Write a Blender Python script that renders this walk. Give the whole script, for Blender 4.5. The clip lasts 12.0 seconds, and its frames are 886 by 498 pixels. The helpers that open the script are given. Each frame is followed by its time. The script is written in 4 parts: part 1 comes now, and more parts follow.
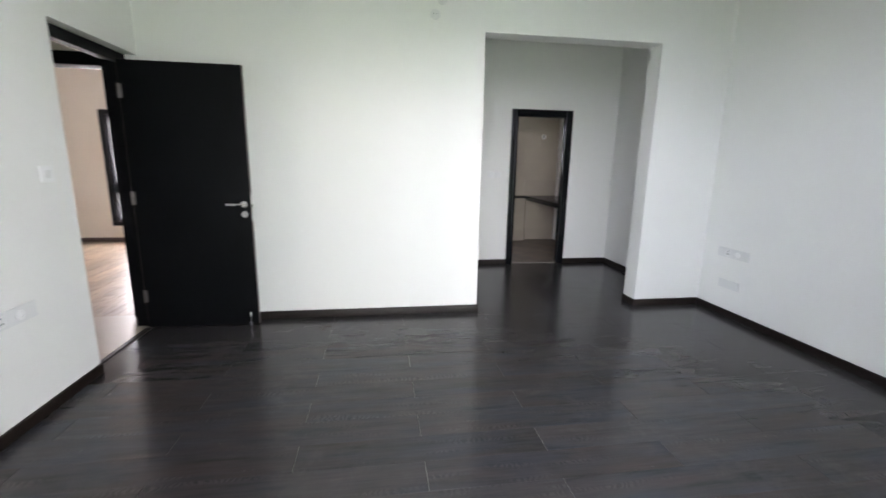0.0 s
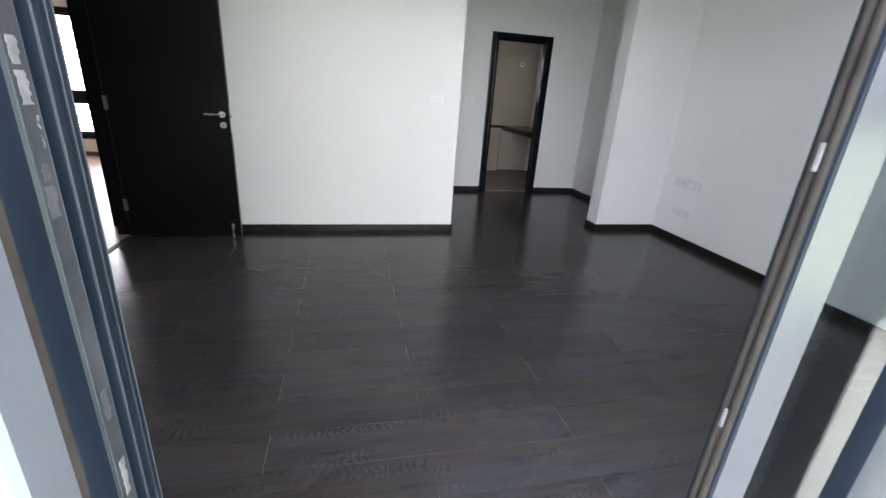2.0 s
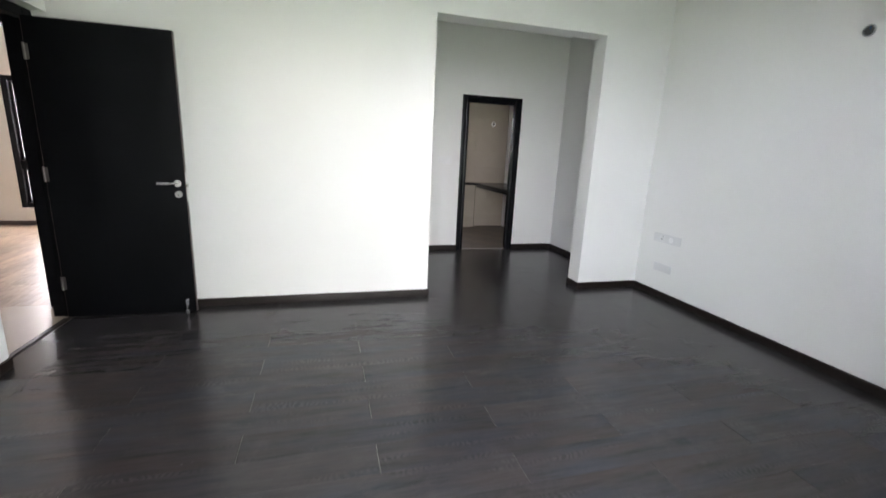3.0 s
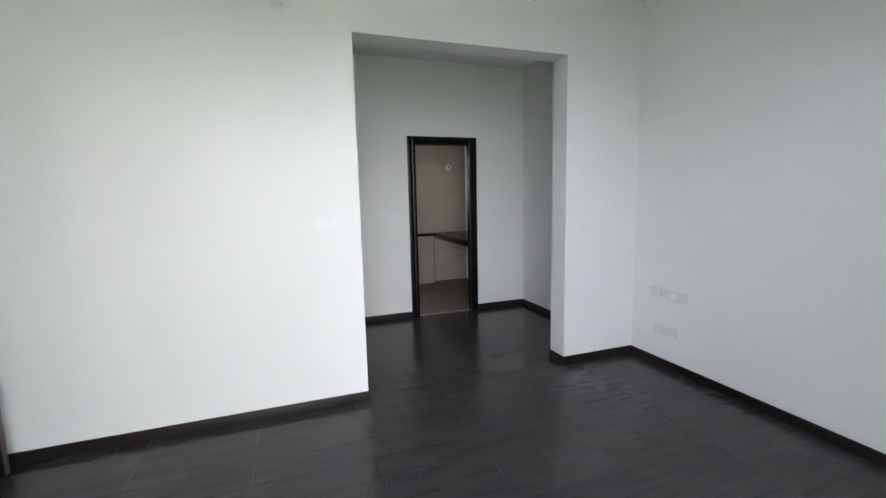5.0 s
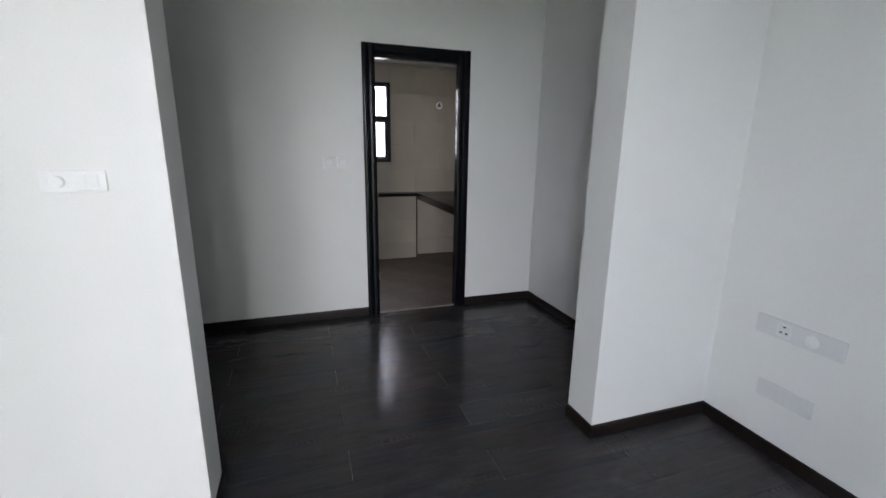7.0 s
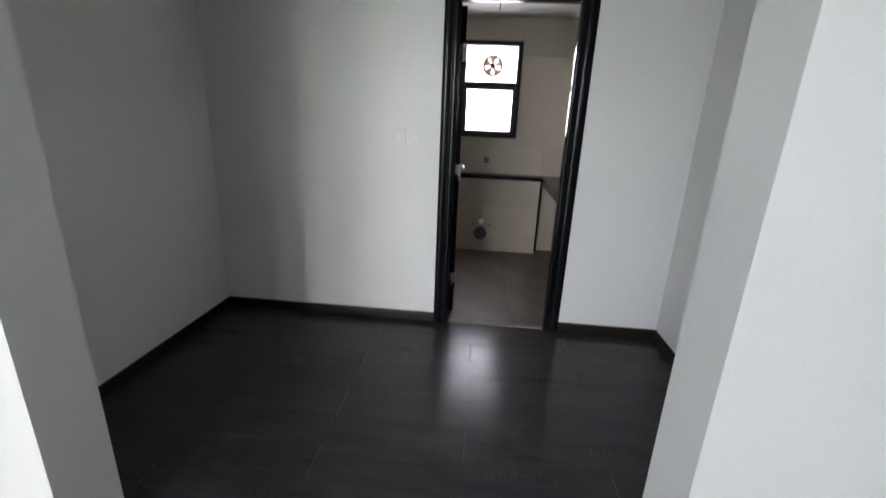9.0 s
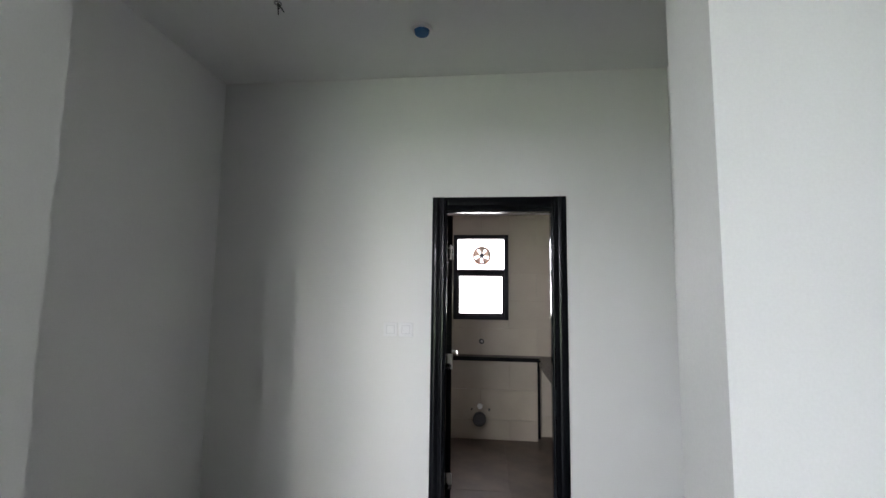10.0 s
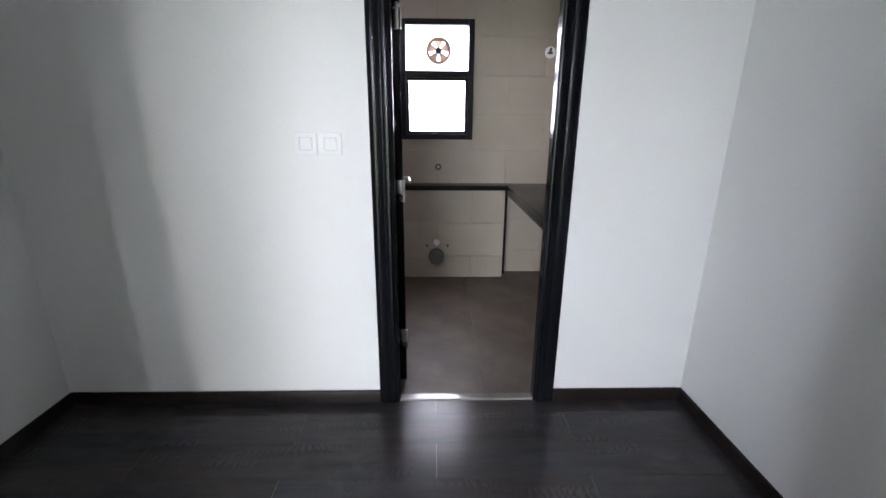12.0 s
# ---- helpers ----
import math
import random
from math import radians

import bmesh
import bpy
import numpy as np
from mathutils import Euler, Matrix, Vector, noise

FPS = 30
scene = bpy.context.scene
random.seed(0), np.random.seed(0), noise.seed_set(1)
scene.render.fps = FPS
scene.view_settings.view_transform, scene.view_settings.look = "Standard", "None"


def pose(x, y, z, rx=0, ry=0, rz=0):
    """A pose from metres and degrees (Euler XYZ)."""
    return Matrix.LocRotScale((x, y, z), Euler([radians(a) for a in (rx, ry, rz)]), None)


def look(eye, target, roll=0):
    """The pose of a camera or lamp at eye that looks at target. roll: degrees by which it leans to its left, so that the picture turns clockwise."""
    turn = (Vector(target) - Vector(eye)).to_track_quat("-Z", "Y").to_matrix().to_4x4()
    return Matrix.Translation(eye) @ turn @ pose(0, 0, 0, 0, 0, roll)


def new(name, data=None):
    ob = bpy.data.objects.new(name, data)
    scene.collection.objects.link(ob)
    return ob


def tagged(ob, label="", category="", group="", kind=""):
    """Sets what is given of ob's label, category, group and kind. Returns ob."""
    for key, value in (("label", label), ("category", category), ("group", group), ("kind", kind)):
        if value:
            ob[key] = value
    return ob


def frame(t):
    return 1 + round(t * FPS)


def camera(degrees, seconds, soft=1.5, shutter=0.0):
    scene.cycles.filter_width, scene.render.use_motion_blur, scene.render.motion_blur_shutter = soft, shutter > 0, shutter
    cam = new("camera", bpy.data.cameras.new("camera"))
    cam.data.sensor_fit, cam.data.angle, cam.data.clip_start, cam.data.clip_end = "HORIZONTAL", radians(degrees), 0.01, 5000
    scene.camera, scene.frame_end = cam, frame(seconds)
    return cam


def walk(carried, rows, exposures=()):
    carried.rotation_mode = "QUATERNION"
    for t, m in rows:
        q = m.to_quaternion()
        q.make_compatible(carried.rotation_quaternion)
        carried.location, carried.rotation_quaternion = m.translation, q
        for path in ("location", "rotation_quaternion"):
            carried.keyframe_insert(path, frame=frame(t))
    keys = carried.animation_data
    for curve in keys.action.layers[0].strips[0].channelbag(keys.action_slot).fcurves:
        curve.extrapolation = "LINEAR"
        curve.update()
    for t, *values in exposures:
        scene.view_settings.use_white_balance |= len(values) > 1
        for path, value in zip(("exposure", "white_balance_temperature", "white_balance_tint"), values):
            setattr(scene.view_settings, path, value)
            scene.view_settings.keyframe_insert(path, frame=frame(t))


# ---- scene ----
cam = camera(92.6, 12.0, soft=1.5, shutter=0.3)
PATH = [
    (0, (-0.922, -3.826, 1.411), (-0.626, -1.889, 1.01), 1.0),
    (0.3, (-0.955, -3.77, 1.414), (-0.487, -1.864, 1.029), 0.5),
    (0.5, (-0.95, -3.807, 1.414), (-0.486, -1.893, 1.065), 0.6),
    (0.7, (-0.976, -3.847, 1.413), (-0.525, -1.918, 1.136), 2.3),
    (0.9, (-0.948, -3.91, 1.414), (-0.505, -1.975, 1.163), 2.8),
    (1, (-0.937, -3.949, 1.419), (-0.5, -2.012, 1.177), 2.8),
    (1.2, (-0.941, -3.996, 1.42), (-0.501, -2.059, 1.191), 2.8),
    (1.5, (-0.926, -4.064, 1.357), (-0.501, -2.166, 0.893), 2.4),
    (1.8, (-0.995, -4.064, 1.319), (-0.558, -2.238, 0.629), 3.8),
    (2, (-1.016, -4.053, 1.325), (-0.586, -2.225, 0.635), 3.9),
    (2.2, (-1.036, -3.995, 1.333), (-0.6, -2.17, 0.641), 4.0),
    (2.5, (-1.001, -3.941, 1.34), (-0.542, -2.119, 0.654), 3.1),
    (2.8, (-0.969, -3.841, 1.321), (-0.437, -1.996, 0.761), 2.9),
    (3, (-0.928, -3.809, 1.373), (-0.401, -1.933, 0.924), 2.6),
    (3.2, (-0.886, -3.754, 1.388), (-0.36, -1.862, 1.012), 2.3),
    (4.8, (-0.524, -3.043, 1.414), (0.134, -1.171, 1.162), -1.4),
    (5, (-0.443, -2.914, 1.449), (0.222, -1.045, 1.197), -1.3),
    (5.5, (-0.295, -2.562, 1.436), (0.41, -0.705, 1.2), -1.1),
    (6, (-0.076, -2.224, 1.406), (0.692, -0.392, 1.175), -0.7),
    (6.5, (0.19, -1.863, 1.389), (0.867, -0.004, 1.096), -0.8),
    (6.7, (0.262, -1.702, 1.379), (0.929, 0.149, 1.021), -0.3),
    (8.3, (0.967, -0.897, 1.366), (1.168, 0.954, 0.637), 3.9),
    (8.5, (1.022, -0.833, 1.361), (1.18, 1.027, 0.644), 3.6),
    (9, (1.135, -0.821, 1.385), (0.974, 1.082, 0.793), 2.4),
    (9.2, (1.172, -0.852, 1.407), (0.991, 1.102, 1.024), 1.9),
    (9.5, (1.213, -0.877, 1.455), (1.01, 1.111, 1.388), 0.5),
    (9.7, (1.211, -0.879, 1.479), (1.011, 1.11, 1.578), 0.4),
    (10, (1.207, -0.861, 1.514), (1.008, 1.119, 1.71), 0.7),
    (10.3, (1.184, -0.855, 1.497), (0.972, 1.13, 1.588), 0.0),
    (10.5, (1.17, -0.806, 1.449), (0.937, 1.172, 1.265), -0.1),
    (10.7, (1.122, -0.756, 1.397), (0.937, 1.196, 1.0), 0.1),
    (11, (1.052, -0.629, 1.333), (1.044, 1.293, 0.779), 1.3),
    (11.5, (1.053, -0.337, 1.32), (1.086, 1.582, 0.758), 0.8),
    (12, (1.119, 0.069, 1.351), (1.168, 1.984, 0.775), 0.4),
]
walk(cam, [(t, look(eye, aim, roll)) for t, eye, aim, roll in PATH],
     exposures=((0.0, 3.2, 6250, 23), (1.0, 3.06, 6190, 23), (2.0, 2.83, 6150, 23), (2.5, 3.28, 6330, 23), (3.0, 3.27, 6350, 23), (5.0, 2.94, 6160, 23), (5.5, 2.8, 6140, 23),
                (6.5, 2.7, 6140, 23), (8.5, 3.25, 6230, 23), (9.0, 3.1, 6260, 22), (10.0, 3.22, 6280, 22), (10.5, 3.16, 6180, 23), (11.0, 3.36, 6100, 24), (11.5, 3.7, 6080, 24),
                (12.0, 3.72, 6040, 24)))

# ---- daylight ----
world = bpy.data.worlds.new("sky")
scene.world = world
world.use_nodes = True
wn, wl = world.node_tree.nodes, world.node_tree.links
sky = wn.new("ShaderNodeTexSky")
sky.sky_type = 'NISHITA'
sky.sun_disc = False
sky.sun_elevation = radians(52)
sky.sun_rotation = radians(87)
sky.air_density, sky.dust_density, sky.ozone_density = 1.0, 5.0, 1.0
wn["Background"].inputs["Strength"].default_value = 0.15
haze = wn.new("ShaderNodeHueSaturation")
haze.inputs["Saturation"].default_value = 0.45
wl.new(sky.outputs["Color"], haze.inputs["Color"])
wl.new(haze.outputs["Color"], wn["Background"].inputs["Color"])
sun = new("sun", bpy.data.lights.new("sun", 'SUN'))
sun.data.energy, sun.data.angle, sun.data.color = 1.5, radians(12), (1.0, 0.96, 0.9)
sun.matrix_world = look((9, 0.4, 9), (0, 0, 0))


def area_lamp(name, x0, x1, z0, z1, y, facing, watts, tint, tilt=0.0, spread=180):
    """An area lamp standing in for daylight; facing is 1 for light that travels towards +y."""
    lamp = new(name, bpy.data.lights.new(name, 'AREA'))
    lamp.data.shape, lamp.data.size, lamp.data.size_y = 'RECTANGLE', x1 - x0, z1 - z0
    lamp.data.energy, lamp.data.color, lamp.data.spread = watts, tint, radians(spread)
    mid = Vector(((x0 + x1) / 2, y, (z0 + z1) / 2))
    lamp.matrix_world = look(mid, mid + Vector((0, facing, tilt)))
    return lamp


# balcony's open side: lamps stand in for unseen sky and green garden, watts fitted
for x0, x1, watts, tint in ((-3.15, -1.6, 27.5, (0.9, 0.96, 1.06)), (-1.6, 0.75, 4.5, (0.97, 0.97, 1.0)), (0.75, 2.95, 27.0, (0.99, 0.97, 0.98))):
    area_lamp("balcony_daylight", x0, x1, 2.3, 2.96, -5.3, 1, watts, tint)
area_lamp("garden_daylight", -3.15, 2.95, 0.1, 1.3, -5.3, 1, 21.0, (0.85, 1.0, 0.68))
# far lamp added to lift the dressing wall; no source is known there
area_lamp("dressing_wall_fill", -11.5, -0.5, 1.6, 6.4, -25.0, 1, 315.0, (1.0, 0.99, 0.97))
# two narrow warm lamps added to draw crisp light edges on the dressing wall
for x0, x1, watts in ((0.2, 1.33, 82.0), (3.7, 4.15, 24.0)):
    area_lamp("dressing_edge_fill", x0, x1, 1.6, 6.4, -25.0, 1, watts, (1.0, 0.93, 0.84))
area_lamp("bath_daylight", 0.88, 1.45, 1.21, 2.1, 3.97, -1, 1.7, (1.0, 0.98, 0.95))
area_lamp("room_daylight", -5.28, -4.45, 0.33, 2.09, 4.17, -1, 14.0, (1.0, 0.96, 0.9))

# ---- materials ----
def nodes_of(name):
    m = bpy.data.materials.new(name)
    m.use_nodes = True
    return m, m.node_tree.nodes, m.node_tree.links


def ramp(n, l, fac, stops):
    r = n.new("ShaderNodeValToRGB")
    e = r.color_ramp.elements
    while len(e) < len(stops):
        e.new(0.5)
    for s, (p, c) in zip(e, stops):
        s.position, s.color = p, (*c, 1)
    l.new(fac, r.inputs["Fac"])
    return r.outputs["Color"]


def noise_at(n, l, vec, scale, detail=4, rough=0.55, distort=0.0):
    t = n.new("ShaderNodeTexNoise")
    t.inputs["Scale"].default_value, t.inputs["Detail"].default_value = scale, detail
    t.inputs["Roughness"].default_value, t.inputs["Distortion"].default_value = rough, distort
    l.new(vec, t.inputs["Vector"])
    return t.outputs["Fac"]


def coords(n, l, scale=(1, 1, 1), shift_by_object=False, kind="Object"):
    c, m = n.new("ShaderNodeTexCoord"), n.new("ShaderNodeMapping")
    m.inputs["Scale"].default_value = scale
    l.new(c.outputs[kind], m.inputs["Vector"])
    if shift_by_object:
        o, v = n.new("ShaderNodeObjectInfo"), n.new("ShaderNodeVectorMath")
        v.operation = 'MULTIPLY'
        v.inputs[1].default_value = (37.0, 91.0, 53.0)
        l.new(o.outputs["Random"], v.inputs[0])
        l.new(v.outputs["Vector"], m.inputs["Location"])
    return m.outputs["Vector"]


def mix(n, l, fac, a, b, blend='MIX'):
    x = n.new("ShaderNodeMix")
    x.data_type, x.blend_type = 'RGBA', blend
    for sock, val in ((x.inputs[0], fac), (x.inputs[6], a), (x.inputs[7], b)):
        if isinstance(val, (int, float)):
            sock.default_value = val
        elif isinstance(val, tuple):
            sock.default_value = (*val, 1)
        else:
            l.new(val, sock)
    return x.outputs[2]


def span(n, l, val, a, b):
    r = n.new("ShaderNodeMapRange")
    r.inputs["To Min"].default_value, r.inputs["To Max"].default_value = a, b
    l.new(val, r.inputs["Value"])
    return r.outputs["Result"]


def bump(n, l, height, strength, distance=0.002):
    b = n.new("ShaderNodeBump")
    b.inputs["Strength"].default_value, b.inputs["Distance"].default_value = strength, distance
    l.new(height, b.inputs["Height"])
    return b.outputs["Normal"]


def surface(name, low, high, rough=(0.4, 0.6), coarse=1.5, fine=120.0, relief=0.1, metal=0.0, spec=0.5, random_tone=0.0):
    """A material with tone at a coarse and a fine scale, uneven gloss and fine relief."""
    m, n, l = nodes_of(name)
    p = n["Principled BSDF"]
    v = coords(n, l)
    a, b = noise_at(n, l, v, coarse, 5), noise_at(n, l, v, fine, 3)
    tone = ramp(n, l, a, [(0.3, low), (0.7, high)])
    tone = mix(n, l, 0.12, tone, ramp(n, l, b, [(0.3, tuple(c * 0.7 for c in low)), (0.7, high)]))
    if random_tone:
        o = n.new("ShaderNodeObjectInfo")
        tone = mix(n, l, 1.0, tone, ramp(n, l, o.outputs["Random"], [(0, (1 - random_tone,) * 3), (1, (1, 1, 1))]), 'MULTIPLY')
    l.new(tone, p.inputs["Base Color"])
    l.new(span(n, l, a, *rough), p.inputs["Roughness"])
    l.new(bump(n, l, b, relief), p.inputs["Normal"])
    p.inputs["Metallic"].default_value = metal
    p.inputs["Specular IOR Level"].default_value = spec
    return m


def laminate_wood(name, dark, mid, light, rough, along=(1.0, 1.0, 1.0), spec=0.4):
    """Printed oak: long grain, cathedral figure and tone by the board."""
    m, n, l = nodes_of(name)
    p = n["Principled BSDF"]
    v = coords(n, l, along, True)
    grain = noise_at(n, l, v, 7.0, 5, 0.55, 0.3)
    figure = noise_at(n, l, coords(n, l, tuple(0.3 * a for a in along), True), 5.0, 2, 0.5)
    tone = ramp(n, l, grain, [(0.28, dark), (0.5, mid), (0.78, light)])
    tone = mix(n, l, 1.0, tone, ramp(n, l, figure, [(0.3, (0.84, 0.84, 0.85)), (0.7, (1.15, 1.145, 1.14))]), 'MULTIPLY')
    o = n.new("ShaderNodeObjectInfo")
    tone = mix(n, l, 1.0, tone, ramp(n, l, o.outputs["Random"], [(0, (0.72, 0.72, 0.75)), (0.35, (0.98, 0.92, 0.88)), (0.7, (1.0, 1.01, 1.05)), (1, (1.25, 1.23, 1.22))]), 'MULTIPLY')
    l.new(tone, p.inputs["Base Color"])
    p.inputs["Roughness"].default_value = (rough[0] + rough[1]) / 2
    l.new(bump(n, l, grain, 0.1, 0.00004), p.inputs["Normal"])
    p.inputs["Specular IOR Level"].default_value = spec
    return m


def floor_laminate(name, dark, mid, light):
    """Rustic printed oak boards: faint grain, bluish and brown patches, saw-mark ripples, and dust smeared across the boards."""
    m, n, l = nodes_of(name)
    p = n["Principled BSDF"]
    grain = noise_at(n, l, coords(n, l, (0.8, 17.0, 1.0), True), 7.0, 5, 0.6, 0.25)
    patch = noise_at(n, l, coords(n, l, (1.0, 9.0, 1.0), True), 1.9, 5, 0.62, 0.2)
    hue = noise_at(n, l, coords(n, l, (0.9, 3.5, 1.0), True), 2.1, 3, 0.5)
    tone = ramp(n, l, grain, [(0.25, tuple(0.55 * a + 0.45 * b for a, b in zip(dark, mid))), (0.5, mid), (0.8, tuple(0.55 * a + 0.45 * b for a, b in zip(light, mid)))])
    tone = mix(n, l, 1.0, tone, ramp(n, l, patch, [(0.27, (0.62, 0.63, 0.67)), (0.46, (0.96, 0.96, 0.96)), (0.6, (1.04, 1.03, 1.02)), (0.78, (1.34, 1.32, 1.3))]), 'MULTIPLY')
    tone = mix(n, l, 1.0, tone, ramp(n, l, hue, [(0.36, (1.08, 0.98, 0.93)), (0.5, (0.98, 0.97, 0.97)), (0.66, (0.93, 1.0, 1.12))]), 'MULTIPLY')
    o = n.new("ShaderNodeObjectInfo")
    tone = mix(n, l, 1.0, tone, ramp(n, l, o.outputs["Random"], [(0, (0.86, 0.86, 0.88)), (0.35, (1.0, 0.96, 0.94)), (0.7, (1.0, 1.01, 1.03)), (1, (1.12, 1.12, 1.11))]), 'MULTIPLY')
    # ripples of the saw, in a few short runs
    w = n.new("ShaderNodeTexWave")
    w.bands_direction = 'X'
    w.inputs["Scale"].default_value, w.inputs["Distortion"].default_value = 11.0, 9.0
    w.inputs["Detail"].default_value, w.inputs["Detail Scale"].default_value = 3.0, 1.6
    l.new(coords(n, l, (1.0, 1.6, 1.0), True), w.inputs["Vector"])
    run = noise_at(n, l, coords(n, l, (1.1, 9.0, 1.0), True), 1.6, 3, 0.5)
    where = ramp(n, l, run, [(0.57, (0, 0, 0)), (0.7, (0.6, 0.6, 0.6))])
    tone = mix(n, l, where, tone, mix(n, l, 1.0, tone, ramp(n, l, w.outputs["Fac"], [(0.2, (0.62, 0.63, 0.66)), (0.75, (1.55, 1.52, 1.5))]), 'MULTIPLY'))
    # dust and wiped marks lie over the joints
    g, mp = n.new("ShaderNodeNewGeometry"), n.new("ShaderNodeMapping")
    mp.inputs["Scale"].default_value = (1.0, 1.3, 1.0)
    l.new(g.outputs["Position"], mp.inputs["Vector"])
    cloud = noise_at(n, l, mp.outputs["Vector"], 1.7, 3, 0.5)
    wisp = noise_at(n, l, mp.outputs["Vector"], 5.5, 3, 0.5)
    speck = noise_at(n, l, mp.outputs["Vector"], 46.0, 2, 0.5)
    smear = noise_at(n, l, mp.outputs["Vector"], 7.0, 6, 0.66, 0.6)
    dust = mix(n, l, 1.0, ramp(n, l, cloud, [(0.42, (0, 0, 0)), (0.72, (1, 1, 1))]), ramp(n, l, smear, [(0.45, (0, 0, 0)), (0.8, (0.3, 0.3, 0.3))]), 'MULTIPLY')
    tone = mix(n, l, dust, tone, (0.14, 0.135, 0.13))
    tone = mix(n, l, ramp(n, l, speck, [(0.755, (0, 0, 0)), (0.79, (0.3, 0.3, 0.3))]), tone, (0.3, 0.29, 0.28))
    l.new(tone, p.inputs["Base Color"])
    r = n.new("ShaderNodeMath")
    r.operation = 'ADD'
    l.new(span(n, l, cloud, 0.16, 0.22), r.inputs[0])
    l.new(span(n, l, wisp, 0.0, 0.04), r.inputs[1])
    l.new(r.outputs["Value"], p.inputs["Roughness"])
    l.new(bump(n, l, grain, 0.16, 0.00006), p.inputs["Normal"])
    p.inputs["Specular IOR Level"].default_value = 0.3
    return m


def clear_glass(name, tint=(0.93, 0.97, 0.96, 1)):
    m, n, l = nodes_of(name)
    p = n["Principled BSDF"]
    p.inputs["Base Color"].default_value = tint
    p.inputs["Roughness"].default_value = 0.0
    p.inputs["Transmission Weight"].default_value = 1.0
    p.inputs["IOR"].default_value = 1.45
    return m


PAINT = surface("white_wall_paint", (0.8, 0.8, 0.785), (0.85, 0.85, 0.835), (0.42, 0.6), 0.7, 160.0, 0.06)
CEILING_PAINT = surface("ceiling_paint", (0.79, 0.79, 0.78), (0.84, 0.84, 0.83), (0.7, 0.85), 0.8, 140.0, 0.06)
CREAM_PAINT = surface("cream_wall_paint", (0.74, 0.695, 0.63), (0.79, 0.745, 0.68), (0.5, 0.65), 0.7, 160.0, 0.06)
PLANK = floor_laminate("dark_oak_laminate", (0.031, 0.0284, 0.0298), (0.0435, 0.0409, 0.043), (0.06, 0.057, 0.0595))
SKIRT = laminate_wood("dark_skirting_laminate", (0.008, 0.0056, 0.005), (0.0135, 0.0096, 0.0085), (0.022, 0.0165, 0.0145), (0.4, 0.5), (1.5, 9.0, 9.0), 0.2)
PALE_WOOD = laminate_wood("pale_oak_floor", (0.25, 0.185, 0.13), (0.38, 0.295, 0.215), (0.48, 0.385, 0.29), (0.28, 0.36), (7.0, 1.2, 1.0))
JOINT = surface("dark_joint", (0.08, 0.075, 0.071), (0.19, 0.18, 0.172), (0.7, 0.9), 3.0, 90.0)
BLACK_WOOD = surface("black_veneer", (0.0035, 0.004, 0.005), (0.006, 0.0065, 0.008), (0.42, 0.52), 2.0, 220.0, 0.02, 0.0, 0.09)
BLACK_GLOSS = surface("black_lacquer", (0.004, 0.0045, 0.006), (0.007, 0.008, 0.01), (0.14, 0.22), 3.0, 180.0, 0.004, 0.0, 0.16)
EDGE_BAND = surface("brown_edge_band", (0.07, 0.05, 0.045), (0.1, 0.075, 0.065), (0.4, 0.5), 3.0, 90.0)
STEEL = surface("brushed_steel", (0.55, 0.54, 0.52), (0.66, 0.65, 0.63), (0.22, 0.34), 6.0, 300.0, 0.06, 1.0)
HINGE_STEEL = surface("dull_steel", (0.15, 0.14, 0.125), (0.22, 0.205, 0.19), (0.4, 0.5), 6.0, 300.0, 0.04, 1.0)
MARBLE = surface("polished_brown_stone", (0.2, 0.185, 0.17), (0.3, 0.28, 0.26), (0.06, 0.12), 9.0, 120.0, 0.01)
AGED_PLASTIC = surface("greyed_plastic", (0.72, 0.725, 0.725), (0.77, 0.775, 0.775), (0.3, 0.4), 4.0, 120.0, 0.02)
CHROME = surface("chrome", (0.74, 0.74, 0.74), (0.82, 0.82, 0.82), (0.08, 0.16), 5.0, 200.0, 0.02, 1.0)
ALUMINIUM = surface("blue_grey_aluminium", (0.0066, 0.012, 0.0208), (0.0102, 0.018, 0.03), (0.32, 0.46), 3.0, 260.0, 0.04, 0.0, 0.35)
STILE_SHEEN = surface("stile_sheen_colour", (0.03, 0.036, 0.048), (0.045, 0.052, 0.066), (0.2, 0.3), 1.5, 60.0, 0.1)
DUSTY_GASKET = surface("dusty_brown_gasket", (0.007, 0.006, 0.0054), (0.03, 0.025, 0.0215), (0.8, 0.95), 22.0, 150.0, 0.5)
DUSTY_RAIL = surface("dusty_aluminium", (0.014, 0.018, 0.025), (0.052, 0.056, 0.065), (0.5, 0.8), 26.0, 120.0, 0.35)
TAPE = surface("old_clear_tape", (0.05, 0.054, 0.062), (0.09, 0.095, 0.105), (0.25, 0.4), 60.0, 200.0, 0.3)
# colour of the door reveal, with the wall's blue-grey shade put into it
SHADED_REVEAL = surface("shaded_reveal_paint", (0.1, 0.114, 0.136), (0.13, 0.146, 0.17), (0.6, 0.75), 1.4, 120.0, 0.15)
PALE_TAPE = surface("old_white_tape", (0.12, 0.125, 0.135), (0.24, 0.245, 0.255), (0.35, 0.5), 60.0, 200.0, 0.3)
EDGE_GLINT = surface("edge_glint_aluminium", (0.036, 0.045, 0.062), (0.08, 0.093, 0.118), (0.3, 0.45), 9.0, 200.0, 0.05)
DARK_FRAME = surface("dark_window_aluminium", (0.007, 0.008, 0.011), (0.012, 0.0135, 0.018), (0.35, 0.45), 3.0, 200.0, 0.04, 0.0, 0.2)
WHITE_PLASTIC = surface("white_plastic", (0.84, 0.845, 0.845), (0.88, 0.885, 0.885), (0.25, 0.35), 4.0, 120.0, 0.02)
